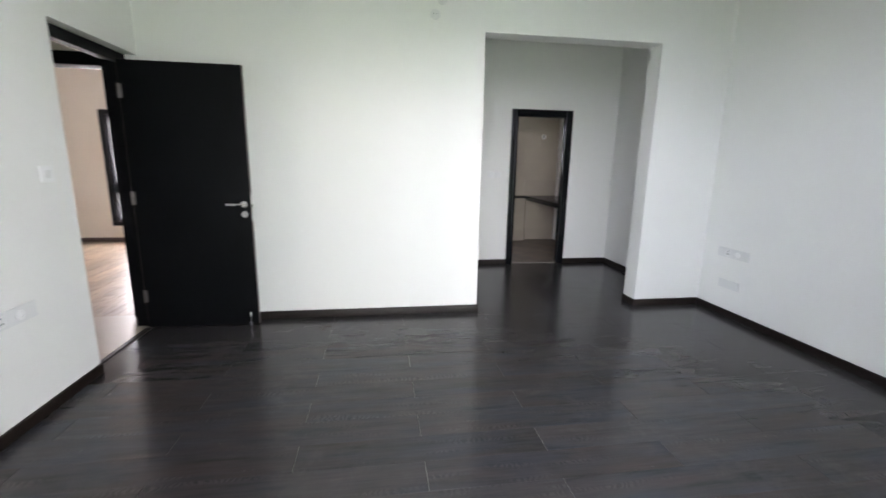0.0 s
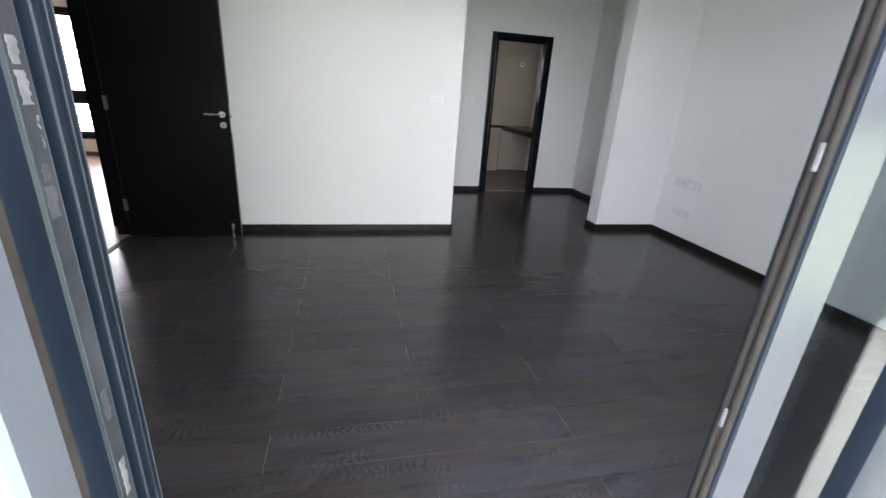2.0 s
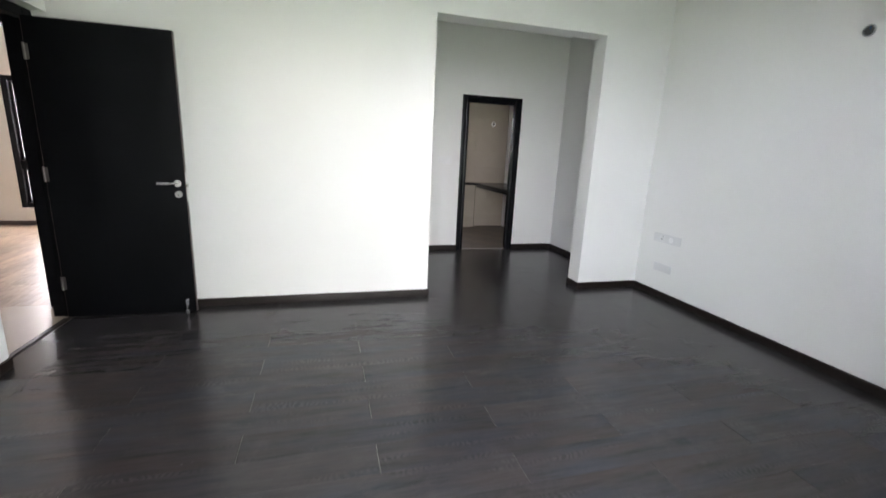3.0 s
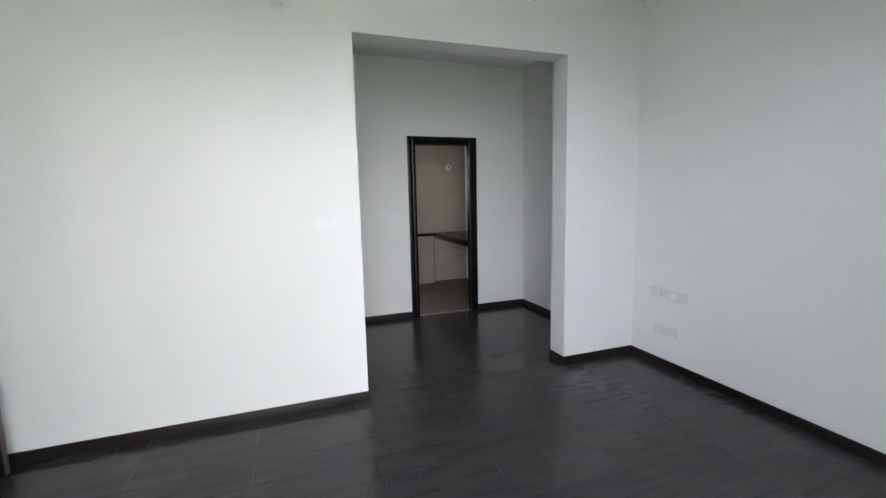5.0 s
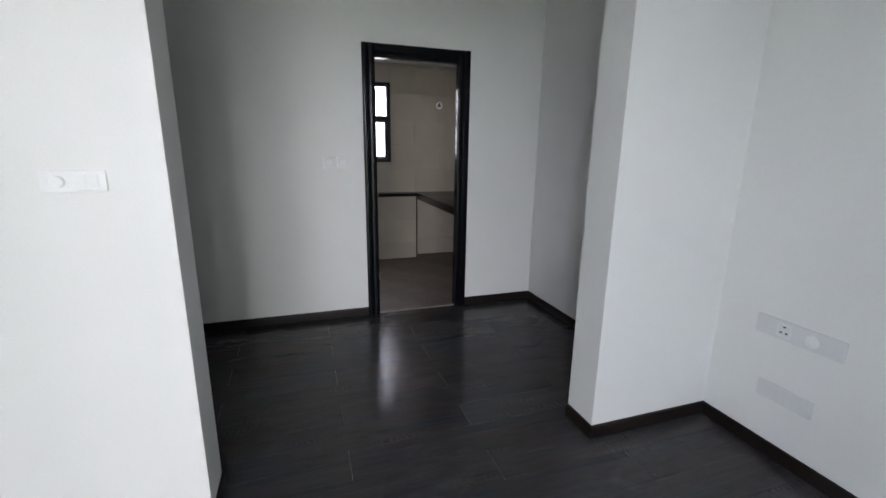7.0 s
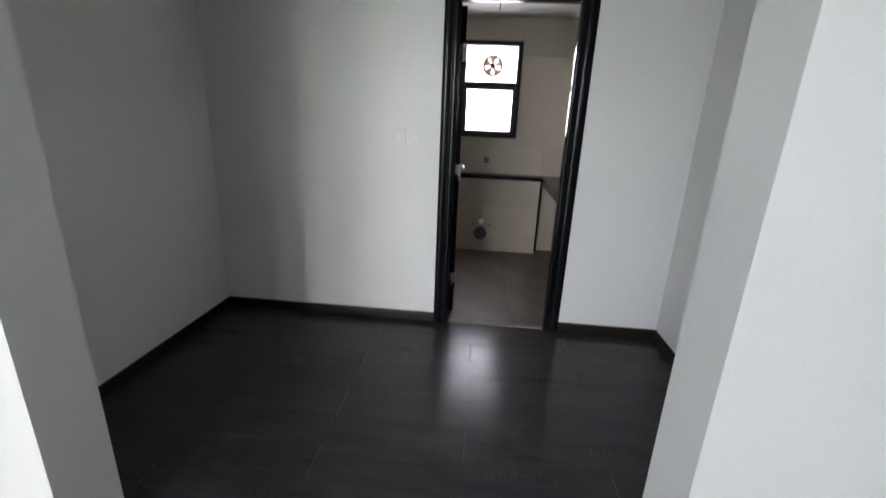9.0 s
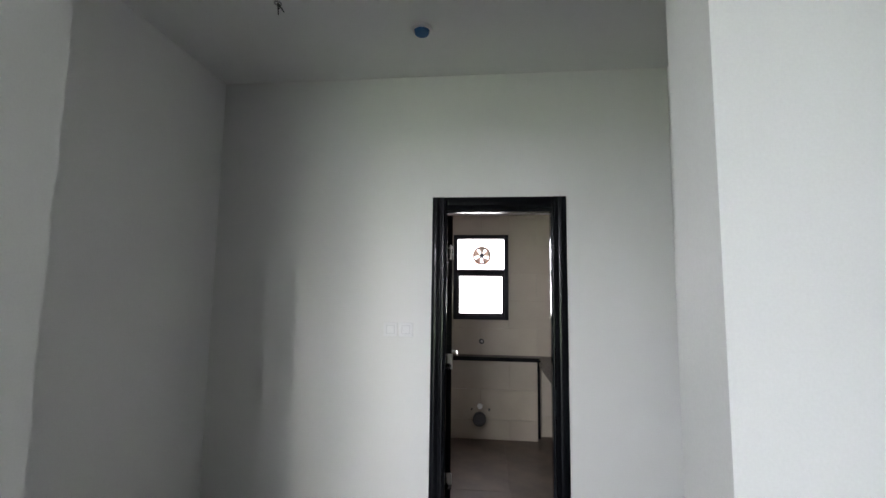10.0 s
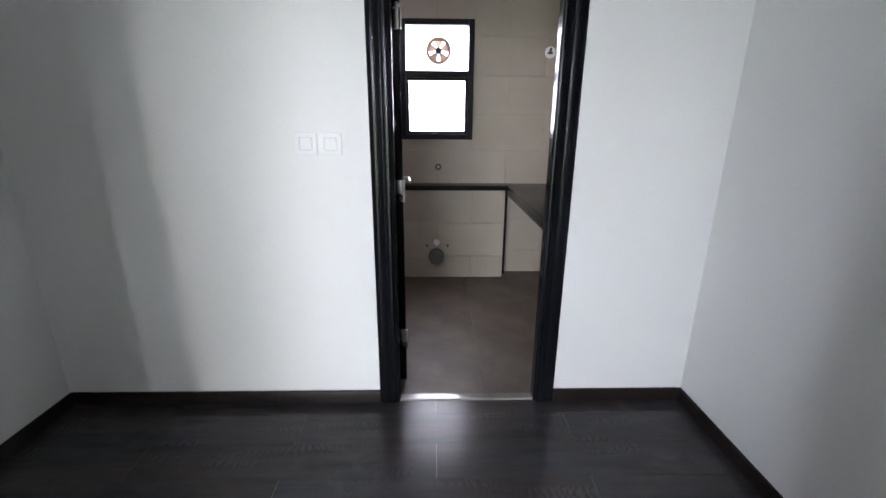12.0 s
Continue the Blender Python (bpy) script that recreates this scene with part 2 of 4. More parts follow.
GREY_PLASTIC = surface("grey_plastic", (0.3, 0.31, 0.32), (0.36, 0.37, 0.38), (0.35, 0.5), 4.0, 120.0, 0.03)
PIPE_GREY = surface("pipe_grey", (0.045, 0.047, 0.05), (0.075, 0.078, 0.08), (0.4, 0.55), 6.0, 120.0, 0.05)
BLUE_PLASTIC = surface("blue_plastic", (0.01, 0.1, 0.3), (0.015, 0.14, 0.38), (0.35, 0.5), 6.0, 120.0, 0.03)
DARK_PLASTIC = surface("dark_grey_plastic", (0.03, 0.032, 0.035), (0.06, 0.062, 0.066), (0.4, 0.6), 6.0, 120.0, 0.05)
ORANGE_PLASTIC = surface("orange_plastic", (0.42, 0.13, 0.06), (0.55, 0.19, 0.09), (0.45, 0.6), 8.0, 120.0, 0.05)
BROWN_PLASTIC = surface("brown_translucent_plastic", (0.3, 0.21, 0.165), (0.4, 0.3, 0.24), (0.4, 0.5), 5.0, 120.0, 0.03)
WALL_TILE = surface("beige_wall_tile", (0.37, 0.32, 0.26), (0.45, 0.395, 0.325), (0.3, 0.42), 1.6, 90.0, 0.05, 0.0, 0.5, 0.06)
BATH_FLOOR_TILE = surface("taupe_floor_tile", (0.07, 0.052, 0.038), (0.19, 0.148, 0.112), (0.42, 0.62), 3.4, 110.0, 0.08, 0.0, 0.5, 0.06)
HALL_TILE = surface("cream_floor_tile", (0.42, 0.345, 0.265), (0.5, 0.42, 0.33), (0.35, 0.5), 2.0, 110.0, 0.05, 0.0, 0.5, 0.05)
GROUT = surface("grout", (0.23, 0.2, 0.16), (0.3, 0.26, 0.215), (0.8, 0.95), 5.0, 120.0, 0.2)
GRANITE = surface("black_granite", (0.006, 0.006, 0.007), (0.013, 0.013, 0.014), (0.2, 0.3), 60.0, 400.0, 0.02, 0.0, 0.25)
CONCRETE = surface("pale_render", (0.42, 0.41, 0.39), (0.54, 0.53, 0.5), (0.8, 0.95), 1.2, 80.0, 0.3)
GRASS = surface("grass", (0.04, 0.065, 0.026), (0.075, 0.115, 0.045), (0.8, 0.95), 0.4, 8.0, 0.5)
n, l = BROWN_PLASTIC.node_tree.nodes, BROWN_PLASTIC.node_tree.links
glow = n.new("ShaderNodeBsdfTranslucent")
glow.inputs["Color"].default_value = (0.36, 0.27, 0.2, 1)
both = n.new("ShaderNodeMixShader")
both.inputs["Fac"].default_value = 0.6
l.new(n["Principled BSDF"].outputs["BSDF"], both.inputs[1])
l.new(glow.outputs["BSDF"], both.inputs[2])
l.new(both.outputs["Shader"], n["Material Output"].inputs["Surface"])
GLASS = clear_glass("clear_glass")
TINTED = clear_glass("grey_green_glass", (0.72, 0.82, 0.84, 1))
DARK_GROUT = surface("dark_grout", (0.15, 0.118, 0.09), (0.2, 0.16, 0.125), (0.8, 0.95), 5.0, 120.0, 0.2)


# ---- builders ----
def box(bm, x0, y0, z0, x1, y1, z1, bevel=0.0, segments=2):
    made = bmesh.ops.create_cube(bm, size=1.0)["verts"]
    for v in made:
        v.co = ((x0 + x1) / 2 + v.co.x * (x1 - x0), (y0 + y1) / 2 + v.co.y * (y1 - y0), (z0 + z1) / 2 + v.co.z * (z1 - z0))
    if bevel:
        edges = list({e for v in made for e in v.link_edges})
        bmesh.ops.bevel(bm, geom=edges, offset=bevel, segments=segments, affect='EDGES', profile=0.6)
    return bm


def boxed(*args, **kw):
    return box(bmesh.new(), *args, **kw)


def tube(bm, a, b, r0, r1=None, sides=20, cap=True):
    """A round bar from a to b."""
    a, b = Vector(a), Vector(b)
    turn = (b - a).to_track_quat('Z', 'Y').to_matrix().to_4x4()
    bmesh.ops.create_cone(bm, cap_ends=cap, segments=sides, radius1=r0, radius2=r0 if r1 is None else r1,
                          depth=(b - a).length, matrix=Matrix.Translation((a + b) / 2) @ turn)
    return bm


def ring(bm, centre, axis, outer, inner, depth, sides=40):
    """A flat ring with depth along axis, starting at centre."""
    m = Matrix.Translation(centre) @ Vector(axis).to_track_quat('Z', 'Y').to_matrix().to_4x4()
    rows = []
    for r, h in ((inner, 0), (outer, 0), (outer, depth), (inner, depth)):
        rows.append([bm.verts.new(m @ Vector((r * math.cos(2 * math.pi * k / sides), r * math.sin(2 * math.pi * k / sides), h))) for k in range(sides)])
    for i in range(4):
        a, b = rows[i], rows[(i + 1) % 4]
        for k in range(sides):
            bm.faces.new((a[k], a[(k + 1) % sides], b[(k + 1) % sides], b[k]))
    return bm


def extrude(bm, outline, axis, a, b):
    """A closed outline swept along axis ('x', 'y' or 'z') from a to b; the outline holds the other two coordinates in order."""
    def place(p, h):
        return {'x': (h, p[0], p[1]), 'y': (p[0], h, p[1]), 'z': (p[0], p[1], h)}[axis]
    lo, hi = [bm.verts.new(place(p, a)) for p in outline], [bm.verts.new(place(p, b)) for p in outline]
    bm.faces.new(lo)
    bm.faces.new(hi)
    for k in range(len(outline)):
        j = (k + 1) % len(outline)
        bm.faces.new((lo[k], lo[j], hi[j], hi[k]))
    return bm


def mesh_of(name, bm, material, smooth=True):
    bmesh.ops.recalc_face_normals(bm, faces=bm.faces)
    me = bpy.data.meshes.new(name)
    bm.to_mesh(me)
    bm.free()
    me.materials.append(material)
    if smooth:
        me.polygons.foreach_set("use_smooth", [True] * len(me.polygons))
        me.set_sharp_from_angle(angle=radians(35))
    return me


def part(name, bm, material, parent, label=""):
    ob = new(name, mesh_of(name, bm, material))
    ob.parent = parent
    return tagged(ob, label)


def thing(name, label, category, group="", kind="", at=(0, 0, 0)):
    ob = new(name)
    ob.location = at
    return tagged(ob, label, category, group, kind)


def whole(name, bm, material, label, category, group="", kind=""):
    return tagged(new(name, mesh_of(name, bm, material)), label, category, group, kind)


def structure(name, bm, material, label, category):
    return whole(name, bm, material, label, category, "", "structure")


# ---- plan ----
CEIL = 2.98
LEFT, RIGHT = -2.765, 2.38          # bedroom side walls
FRONT = -3.585                       # balcony wall, inner face
THICK = 0.195                       # wall between bedroom and dressing space
OPEN_W, OPEN_H = 1.66, 2.51         # opening to the dressing space
DRESS = 1.9                         # dressing space, far wall
DRESS_LEFT = -0.66
BATH_BACK, BATH_LEFT, BATH_CEIL = 3.83, 0.1, 2.36
DOOR_X0, DOOR_X1, DOOR_TOP = 0.858, 1.724, 2.13   # bath door frame, outer
BED_Y0, BED_Y1, BED_TOP = -0.92, 0.0, 2.185       # bedroom doorway in the left wall
HALL_L, HALL_N = -4.3, 0.15
ROOM_BACK, ROOM_L = 4.0, -7.0
SLIDE_X0, SLIDE_X1, SLIDE_TOP = -1.276, 0.72, 2.5  # balcony door

# walls of the bedroom and dressing space
bm = boxed(LEFT, 0, 0, 0, THICK, CEIL)
box(bm, 0, 0, OPEN_H, OPEN_W, THICK, CEIL)
box(bm, OPEN_W, 0, 0, RIGHT, THICK, CEIL)
wall = structure("wall_back", bm, PAINT, "smooth white painted bedroom wall with a wide opening", "wall")
bm = boxed(RIGHT, FRONT - 0.2, 0, RIGHT + 0.2, BATH_BACK + 0.2, CEIL)
structure("wall_right", bm, PAINT, "smooth white painted side wall", "wall")
bm = boxed(LEFT - 0.2, FRONT - 0.2, 0, LEFT, BED_Y0, CEIL)
box(bm, LEFT - 0.2, BED_Y0, BED_TOP, LEFT, BED_Y1, CEIL)
box(bm, LEFT - 0.2, BED_Y1, 0, LEFT, HALL_N + 0.15, CEIL)
structure("wall_left", bm, PAINT, "smooth white painted wall with a doorway", "wall")
bm = boxed(LEFT, FRONT - 0.16, 0, SLIDE_X0, FRONT, CEIL)
box(bm, SLIDE_X0, FRONT - 0.16, SLIDE_TOP, SLIDE_X1, FRONT, CEIL)
box(bm, SLIDE_X1, FRONT - 0.16, 0, RIGHT, FRONT, CEIL)
structure("wall_front", bm, PAINT, "white painted wall around the balcony door", "wall")
bm = boxed(DRESS_LEFT - 0.15, THICK, 0, DRESS_LEFT, DRESS + 0.15, CEIL)
structure("wall_dressing_left", bm, PAINT, "smooth white painted wall of the dressing space", "wall")
fx0, fx1, ft = DOOR_X0 + 0.05, DOOR_X1 - 0.05, DOOR_TOP - 0.05
bm = boxed(DRESS_LEFT, DRESS, 0, fx0, DRESS + 0.15, CEIL)
box(bm, fx0, DRESS, ft, fx1, DRESS + 0.15, CEIL)
box(bm, fx1, DRESS, 0, RIGHT, DRESS + 0.15, CEIL)
structure("wall_dressing_back", bm, PAINT, "smooth white painted wall with the bathroom doorway", "wall")
structure("ceiling", boxed(LEFT - 0.2, FRONT - 0.2, CEIL, RIGHT + 0.2, DRESS + 0.15, CEIL + 0.15), CEILING_PAINT, "plain off-white painted ceiling", "ceiling")

# bathroom shell
WX0, WX1, WZ0, WZ1 = 0.855, 1.458, 1.205, 2.135     # bathroom window, outer
by = BATH_BACK
bm = boxed(BATH_LEFT, by + 0.012, 0, WX0, by + 0.2, CEIL)
box(bm, WX1, by + 0.012, 0, RIGHT, by + 0.2, CEIL)
box(bm, WX0, by + 0.012, 0, WX1, by + 0.2, WZ0)
box(bm, WX0, by + 0.012, WZ1, WX1, by + 0.2, CEIL)
bath_wall = structure("wall_bath_back", bm, GROUT, "beige tiled bathroom wall with a window", "wall")
bath_left = structure("wall_bath_left", boxed(BATH_LEFT - 0.15, DRESS + 0.15, 0, BATH_LEFT, by + 0.2, CEIL), WALL_TILE, "beige tiled bathroom side wall", "wall")
structure("ceiling_bath", boxed(BATH_LEFT - 0.15, DRESS + 0.15, BATH_CEIL, RIGHT, by + 0.01, BATH_CEIL + 0.1), CEILING_PAINT, "flat white false ceiling of the bathroom", "ceiling")
bath_floor = structure("floor_bath", boxed(BATH_LEFT - 0.1, DRESS, -0.12, RIGHT, by + 0.1, -0.008), DARK_GROUT, "taupe tiled bathroom floor", "floor")

# hall and far room
bm = boxed(HALL_L - 0.15, -3.2, 0, HALL_L, HALL_N, CEIL)
box(bm, HALL_L, -3.35, 0, LEFT - 0.2, -3.2, CEIL)
structure("wall_hall", bm, CREAM_PAINT, "cream painted hall wall", "wall")
DX0, DX1 = -4.06, -3.025
bm = boxed(HALL_L - 0.15, HALL_N, 0, DX0, HALL_N + 0.15, CEIL)
box(bm, DX0, HALL_N, 2.19, DX1, HALL_N + 0.15, CEIL)
box(bm, DX1, HALL_N, 0, LEFT - 0.2, HALL_N + 0.15, CEIL)
structure("wall_hall_north", bm, CREAM_PAINT, "cream painted wall with a framed doorway", "wall")
RX0, RX1, RZ0, RZ1 = -5.35, -4.38, 0.27, 2.15
bm = boxed(ROOM_L, ROOM_BACK, 0, RX0, ROOM_BACK + 0.2, CEIL)
box(bm, RX1, ROOM_BACK, 0, LEFT - 0.2, ROOM_BACK + 0.2, CEIL)
box(bm, RX0, ROOM_BACK, 0, RX1, ROOM_BACK + 0.2, RZ0)
box(bm, RX0, ROOM_BACK, RZ1, RX1, ROOM_BACK + 0.2, CEIL)
structure("wall_room_back", bm, CREAM_PAINT, "cream painted wall with a tall barred window", "wall")
bm = boxed(ROOM_L - 0.2, HALL_N, 0, ROOM_L, ROOM_BACK + 0.2, CEIL)
box(bm, ROOM_L, HALL_N, 0, HALL_L - 0.15, HALL_N + 0.15, CEIL)
box(bm, LEFT - 0.2, HALL_N + 0.15, 0, LEFT, ROOM_BACK + 0.2, CEIL)
structure("wall_room_sides", bm, CREAM_PAINT, "cream painted side walls of the far room", "wall")
structure("ceiling_hall", boxed(ROOM_L - 0.2, -3.35, CEIL, LEFT - 0.2, ROOM_BACK + 0.2, CEIL + 0.15), CEILING_PAINT, "plain white ceiling of the hall and far room", "ceiling")
hall_floor = structure("floor_hall", boxed(HALL_L - 0.1, -3.2, -0.12, LEFT - 0.1, 0.2, -0.008), GROUT, "cream tiled hall floor", "floor")
room_floor = structure("floor_room", boxed(ROOM_L, 0.2, -0.12, LEFT - 0.1, ROOM_BACK, -0.008), JOINT, "pale oak plank floor of the far room", "floor")
floor = structure("floor", boxed(LEFT - 0.1, FRONT - 0.06, -0.12, RIGHT, DRESS, -0.0025), JOINT, "dark oak laminate plank floor with pale scuffs", "floor")

# outside
for edge, inner in ((SLIDE_X0, SLIDE_X0 + 0.011), (SLIDE_X1, SLIDE_X1 - 0.011)):
    bm = boxed(min(edge, inner), FRONT - 0.163, 0, max(edge, inner), FRONT - 0.1162, SLIDE_TOP)
    structure("wall_balcony_reveal", bm, SHADED_REVEAL, "reveal of the balcony door, its shade put into a blue-grey colour", "wall")
structure("ground", boxed(-400, -400, -3.6, 400, 400, -3.4), GRASS, "green lawn below the building", "ground")
structure("balcony_slab", boxed(-3.2, -5.3, -0.2, 3.0, FRONT - 0.06, -0.02), CONCRETE, "pale rendered balcony slab", "balcony")
# unseen slab and end walls, added to keep sky light off the door's outer face
structure("balcony_shade_slab", boxed(-3.2, -5.5, 3.0, 3.0, FRONT - 0.161, 3.2), CONCRETE, "pale rendered slab added out of view to shade the balcony door", "balcony")
bm = boxed(-3.4, -5.5, -0.2, -3.2, FRONT - 0.161, 3.2)
box(bm, 3.0, -5.5, -0.2, 3.2, FRONT - 0.161, 3.2)
structure("balcony_shade_walls", bm, CONCRETE, "pale rendered end walls added out of view to shade the balcony", "wall")


# ---- skirting ----
def skirting(run, label="dark brown laminate skirting board", material=SKIRT):
    """A skirting run from (x, y) to (x, y), with the room on its left hand."""
    (x0, y0), (x1, y1) = run
    d = Vector((x1 - x0, y1 - y0, 0))
    side = Vector((-d.y, d.x, 0)).normalized()
    bm = bmesh.new()
    outline = [(0, 0), (0.014, 0), (0.014, 0.055), (0.011, 0.0635), (0.006, 0.066), (0, 0.066)]
    ends = []
    for base in (Vector((x0, y0, 0)), Vector((x1, y1, 0))):
        ends.append([bm.verts.new(base + side * p[0] + Vector((0, 0, p[1]))) for p in outline])
    bm.faces.new(ends[0])
    bm.faces.new(ends[1])
    for k in range(len(outline)):
        j = (k + 1) % len(outline)
        bm.faces.new((ends[0][k], ends[0][j], ends[1][j], ends[1][k]))
    return structure("baseboard", bm, material, label, "baseboard")


T = 0.0005
for run in (((0.014, -T), (LEFT, -T)), ((-T, THICK), (-T, 0)), ((RIGHT, -T), (OPEN_W, -T)), ((OPEN_W - T, -0.014), (OPEN_W - T, THICK)),
            ((RIGHT - T, FRONT), (RIGHT - T, -0.014)), ((LEFT + T, BED_Y0), (LEFT + T, FRONT)),
            ((RIGHT - T, THICK), (RIGHT - T, DRESS - 0.014)), ((RIGHT, DRESS - T), (DOOR_X1, DRESS - T)), ((DOOR_X0, DRESS - T), (DRESS_LEFT, DRESS - T)),
            ((DRESS_LEFT + T, DRESS - 0.014), (DRESS_LEFT + T, THICK)), ((DRESS_LEFT, THICK + T), (-0.014, THICK + T)), ((OPEN_W, THICK + T), (RIGHT, THICK + T))):
    # each run keeps the room on its left
    skirting(run)
skirting(((LEFT - 0.2, ROOM_BACK - T), (ROOM_L, ROOM_BACK - T)), "brown wooden skirting board of the far room", EDGE_BAND)


# ---- doors ----
def lever(parent, x, y, z, sign_y, reach):
    """A lever handle on a rose, and the lock rose below it, on a face at y."""
    h = part("door_handle", tube(tube(bmesh.new(), (x, y, z), (x, y + sign_y * 0.05, z), 0.009), (x, y + sign_y * 0.048, z), (x + reach, y + sign_y * 0.05, z), 0.009, 0.008), STEEL, parent, "brushed steel lever handle")
    part("rose", tube(bmesh.new(), (x, y, z), (x, y + sign_y * 0.009, z), 0.027, 0.026, 32), STEEL, h)
    lock = part("lock_rose", tube(bmesh.new(), (x, y, z - 0.083), (x, y + sign_y * 0.009, z - 0.083), 0.026, 0.025, 32), STEEL, parent)
    bm = tube(bmesh.new(), (x, y + sign_y * 0.009, z - 0.079), (x, y + sign_y * 0.012, z - 0.079), 0.009)
    box(bm, x - 0.005, min(y, y + sign_y * 0.012), z - 0.1, x + 0.005, max(y, y + sign_y * 0.012), z - 0.08, 0.001)
    part("keyhole", bm, CHROME, lock)


# bedroom door: frame set back in the doorway, leaf open along the back wall
door = thing("door_1", "open black veneered bedroom door in its black frame", "door", "", "structure")
xf0, xf1 = LEFT - 0.2, LEFT - 0.085
part("frame_jamb", extrude(bmesh.new(), [(xf0, -0.085), (xf1 - 0.045, -0.085), (xf1 - 0.045, -0.098), (xf1 - 0.04, -0.1), (xf1 - 0.005, -0.1), (xf1, -0.095), (xf1, -0.002), (xf0, -0.002)], 'z', 0, BED_TOP - 0.002), BLACK_WOOD, door)
part("frame_jamb", extrude(bmesh.new(), [(xf0, BED_Y0 + 0.07), (xf1 - 0.045, BED_Y0 + 0.07), (xf1 - 0.045, BED_Y0 + 0.08), (xf1, BED_Y0 + 0.08), (xf1, BED_Y0 + 0.002), (xf0, BED_Y0 + 0.002)], 'z', 0, BED_TOP - 0.002), BLACK_WOOD, door)
part("frame_head", extrude(bmesh.new(), [(xf0, BED_TOP - 0.002), (xf0, BED_TOP - 0.06), (xf1 - 0.045, BED_TOP - 0.06), (xf1 - 0.045, BED_TOP - 0.075), (xf1, BED_TOP - 0.075), (xf1, BED_TOP - 0.002)], 'y', BED_Y0 + 0.08, -0.1), BLACK_WOOD, door)
ly0, ly1, lx0, lx1 = -0.142, -0.102, xf1 + 0.002, xf1 + 0.884
leaf = part("leaf", boxed(lx0 + 0.002, ly0, 0.008, lx1 - 0.002, ly1, 2.123, 0.002), BLACK_WOOD, door, "flush black wood-veneer door leaf")
part("edge_band", boxed(lx1 - 0.002, ly0 + 0.001, 0.009, lx1, ly1 - 0.001, 2.122, 0.0006), EDGE_BAND, leaf)
part("edge_band", boxed(lx0, ly0 + 0.001, 0.009, lx0 + 0.002, ly1 - 0.001, 2.122, 0.0006), EDGE_BAND, leaf)
part("lock_plate", boxed(lx1 - 0.0005, ly0 + 0.008, 0.9, lx1 + 0.002, ly1 - 0.008, 1.13, 0.0008), STEEL, leaf)
part("latch_bolt", boxed(lx1, ly0 + 0.013, 1.02, lx1 + 0.012, ly1 - 0.013, 1.045, 0.002), STEEL, leaf)
lever(leaf, lx1 - 0.052, ly0, 1.046, -1, -0.125)
for z in (0.28, 1.09, 1.9):
    bm = tube(bmesh.new(), (lx0 - 0.002, ly0 - 0.004, z - 0.052), (lx0 - 0.002, ly0 - 0.004, z + 0.052), 0.0075)
    for k in range(1, 4):
        ring(bm, (lx0 - 0.002, ly0 - 0.004, z - 0.052 + 0.026 * k - 0.001), (0, 0, 1), 0.0082, 0.006, 0.002, 16)
    box(bm, lx0, ly0 - 0.0015, z - 0.05, lx0 + 0.022, ly0 + 0.001, z + 0.05)
    part("hinge", bm, HINGE_STEEL, door)
sx = lx1 - 0.062
stop = part("door_holder", boxed(sx - 0.012, ly0 - 0.012, 0.065, sx + 0.012, ly0, 0.118, 0.002), CHROME, leaf, "chrome foot-operated door holder")
part("rod", tube(bmesh.new(), (sx, ly0 - 0.02, 0.03), (sx, ly0 - 0.02, 0.125), 0.006), CHROME, stop)
part("foot", tube(bmesh.new(), (sx, ly0 - 0.02, 0.002), (sx, ly0 - 0.02, 0.03), 0.014, 0.011), DARK_PLASTIC, stop)
# wooden threshold strip between laminate and hall tiles
structure("threshold", extrude(bmesh.new(), [(LEFT - 0.115, 0), (LEFT - 0.11, 0.006), (LEFT - 0.075, 0.006), (LEFT - 0.068, 0)], 'y', BED_Y0 + 0.081, -0.145), SKIRT, "dark wooden threshold strip", "threshold")

# framed doorway across the hall
door = thing("door_3", "black door frame of the doorway to the far room", "door frame", "", "structure")
y0, y1 = HALL_N - 0.012, HALL_N + 0.162
part("frame_jamb", boxed(DX1 - 0.075, y0, 0, DX1 + 0.03, y1, 2.22, 0.003), BLACK_WOOD, door)
part("frame_jamb", boxed(DX0 - 0.03, y0, 0, DX0 + 0.075, y1, 2.22, 0.003), BLACK_WOOD, door)
part("frame_head", boxed(DX0 + 0.076, y0, 2.12, DX1 - 0.076, y1, 2.22, 0.003), BLACK_WOOD, door)

# bathroom door: moulded frame, leaf open into the bathroom
door = thing("door_2", "open black lacquered bathroom door with a moulded frame", "door", "", "structure")
W = 0.098
prof = [(0, 0), (0, -0.012), (0.01, -0.018), (0.046, -0.018), (0.05, -0.0155), (0.056, -0.0155), (0.06, -0.018), (0.078, -0.018), (0.084, -0.01), (W - 0.004, -0.008), (W, -0.004), (W, 0.05), (0.055, 0.054), (0.055, 0.168), (0, 0.168), (0, 0.152), (0.049, 0.152), (0.049, 0)]
part("frame_jamb", extrude(bmesh.new(), [(DOOR_X0 + u, DRESS + v) for u, v in prof], 'z', 0, DOOR_TOP), BLACK_GLOSS, door)
part("frame_jamb", extrude(bmesh.new(), [(DOOR_X1 - u, DRESS + v) for u, v in prof], 'z', 0, DOOR_TOP), BLACK_GLOSS, door)
part("frame_head", extrude(bmesh.new(), [(DRESS + v, DOOR_TOP - u) for u, v in prof], 'x', DOOR_X0 + W + 0.0003, DOOR_X1 - W - 0.0003), BLACK_GLOSS, door)
bx0 = DOOR_X0 + W - 0.012
by0 = DRESS + 0.172
leaf = part("leaf", boxed(bx0, by0, 0.01, bx0 + 0.036, by0 + 0.66, DOOR_TOP - 0.09, 0.002), BLACK_GLOSS, door, "black bathroom door leaf swung inward")
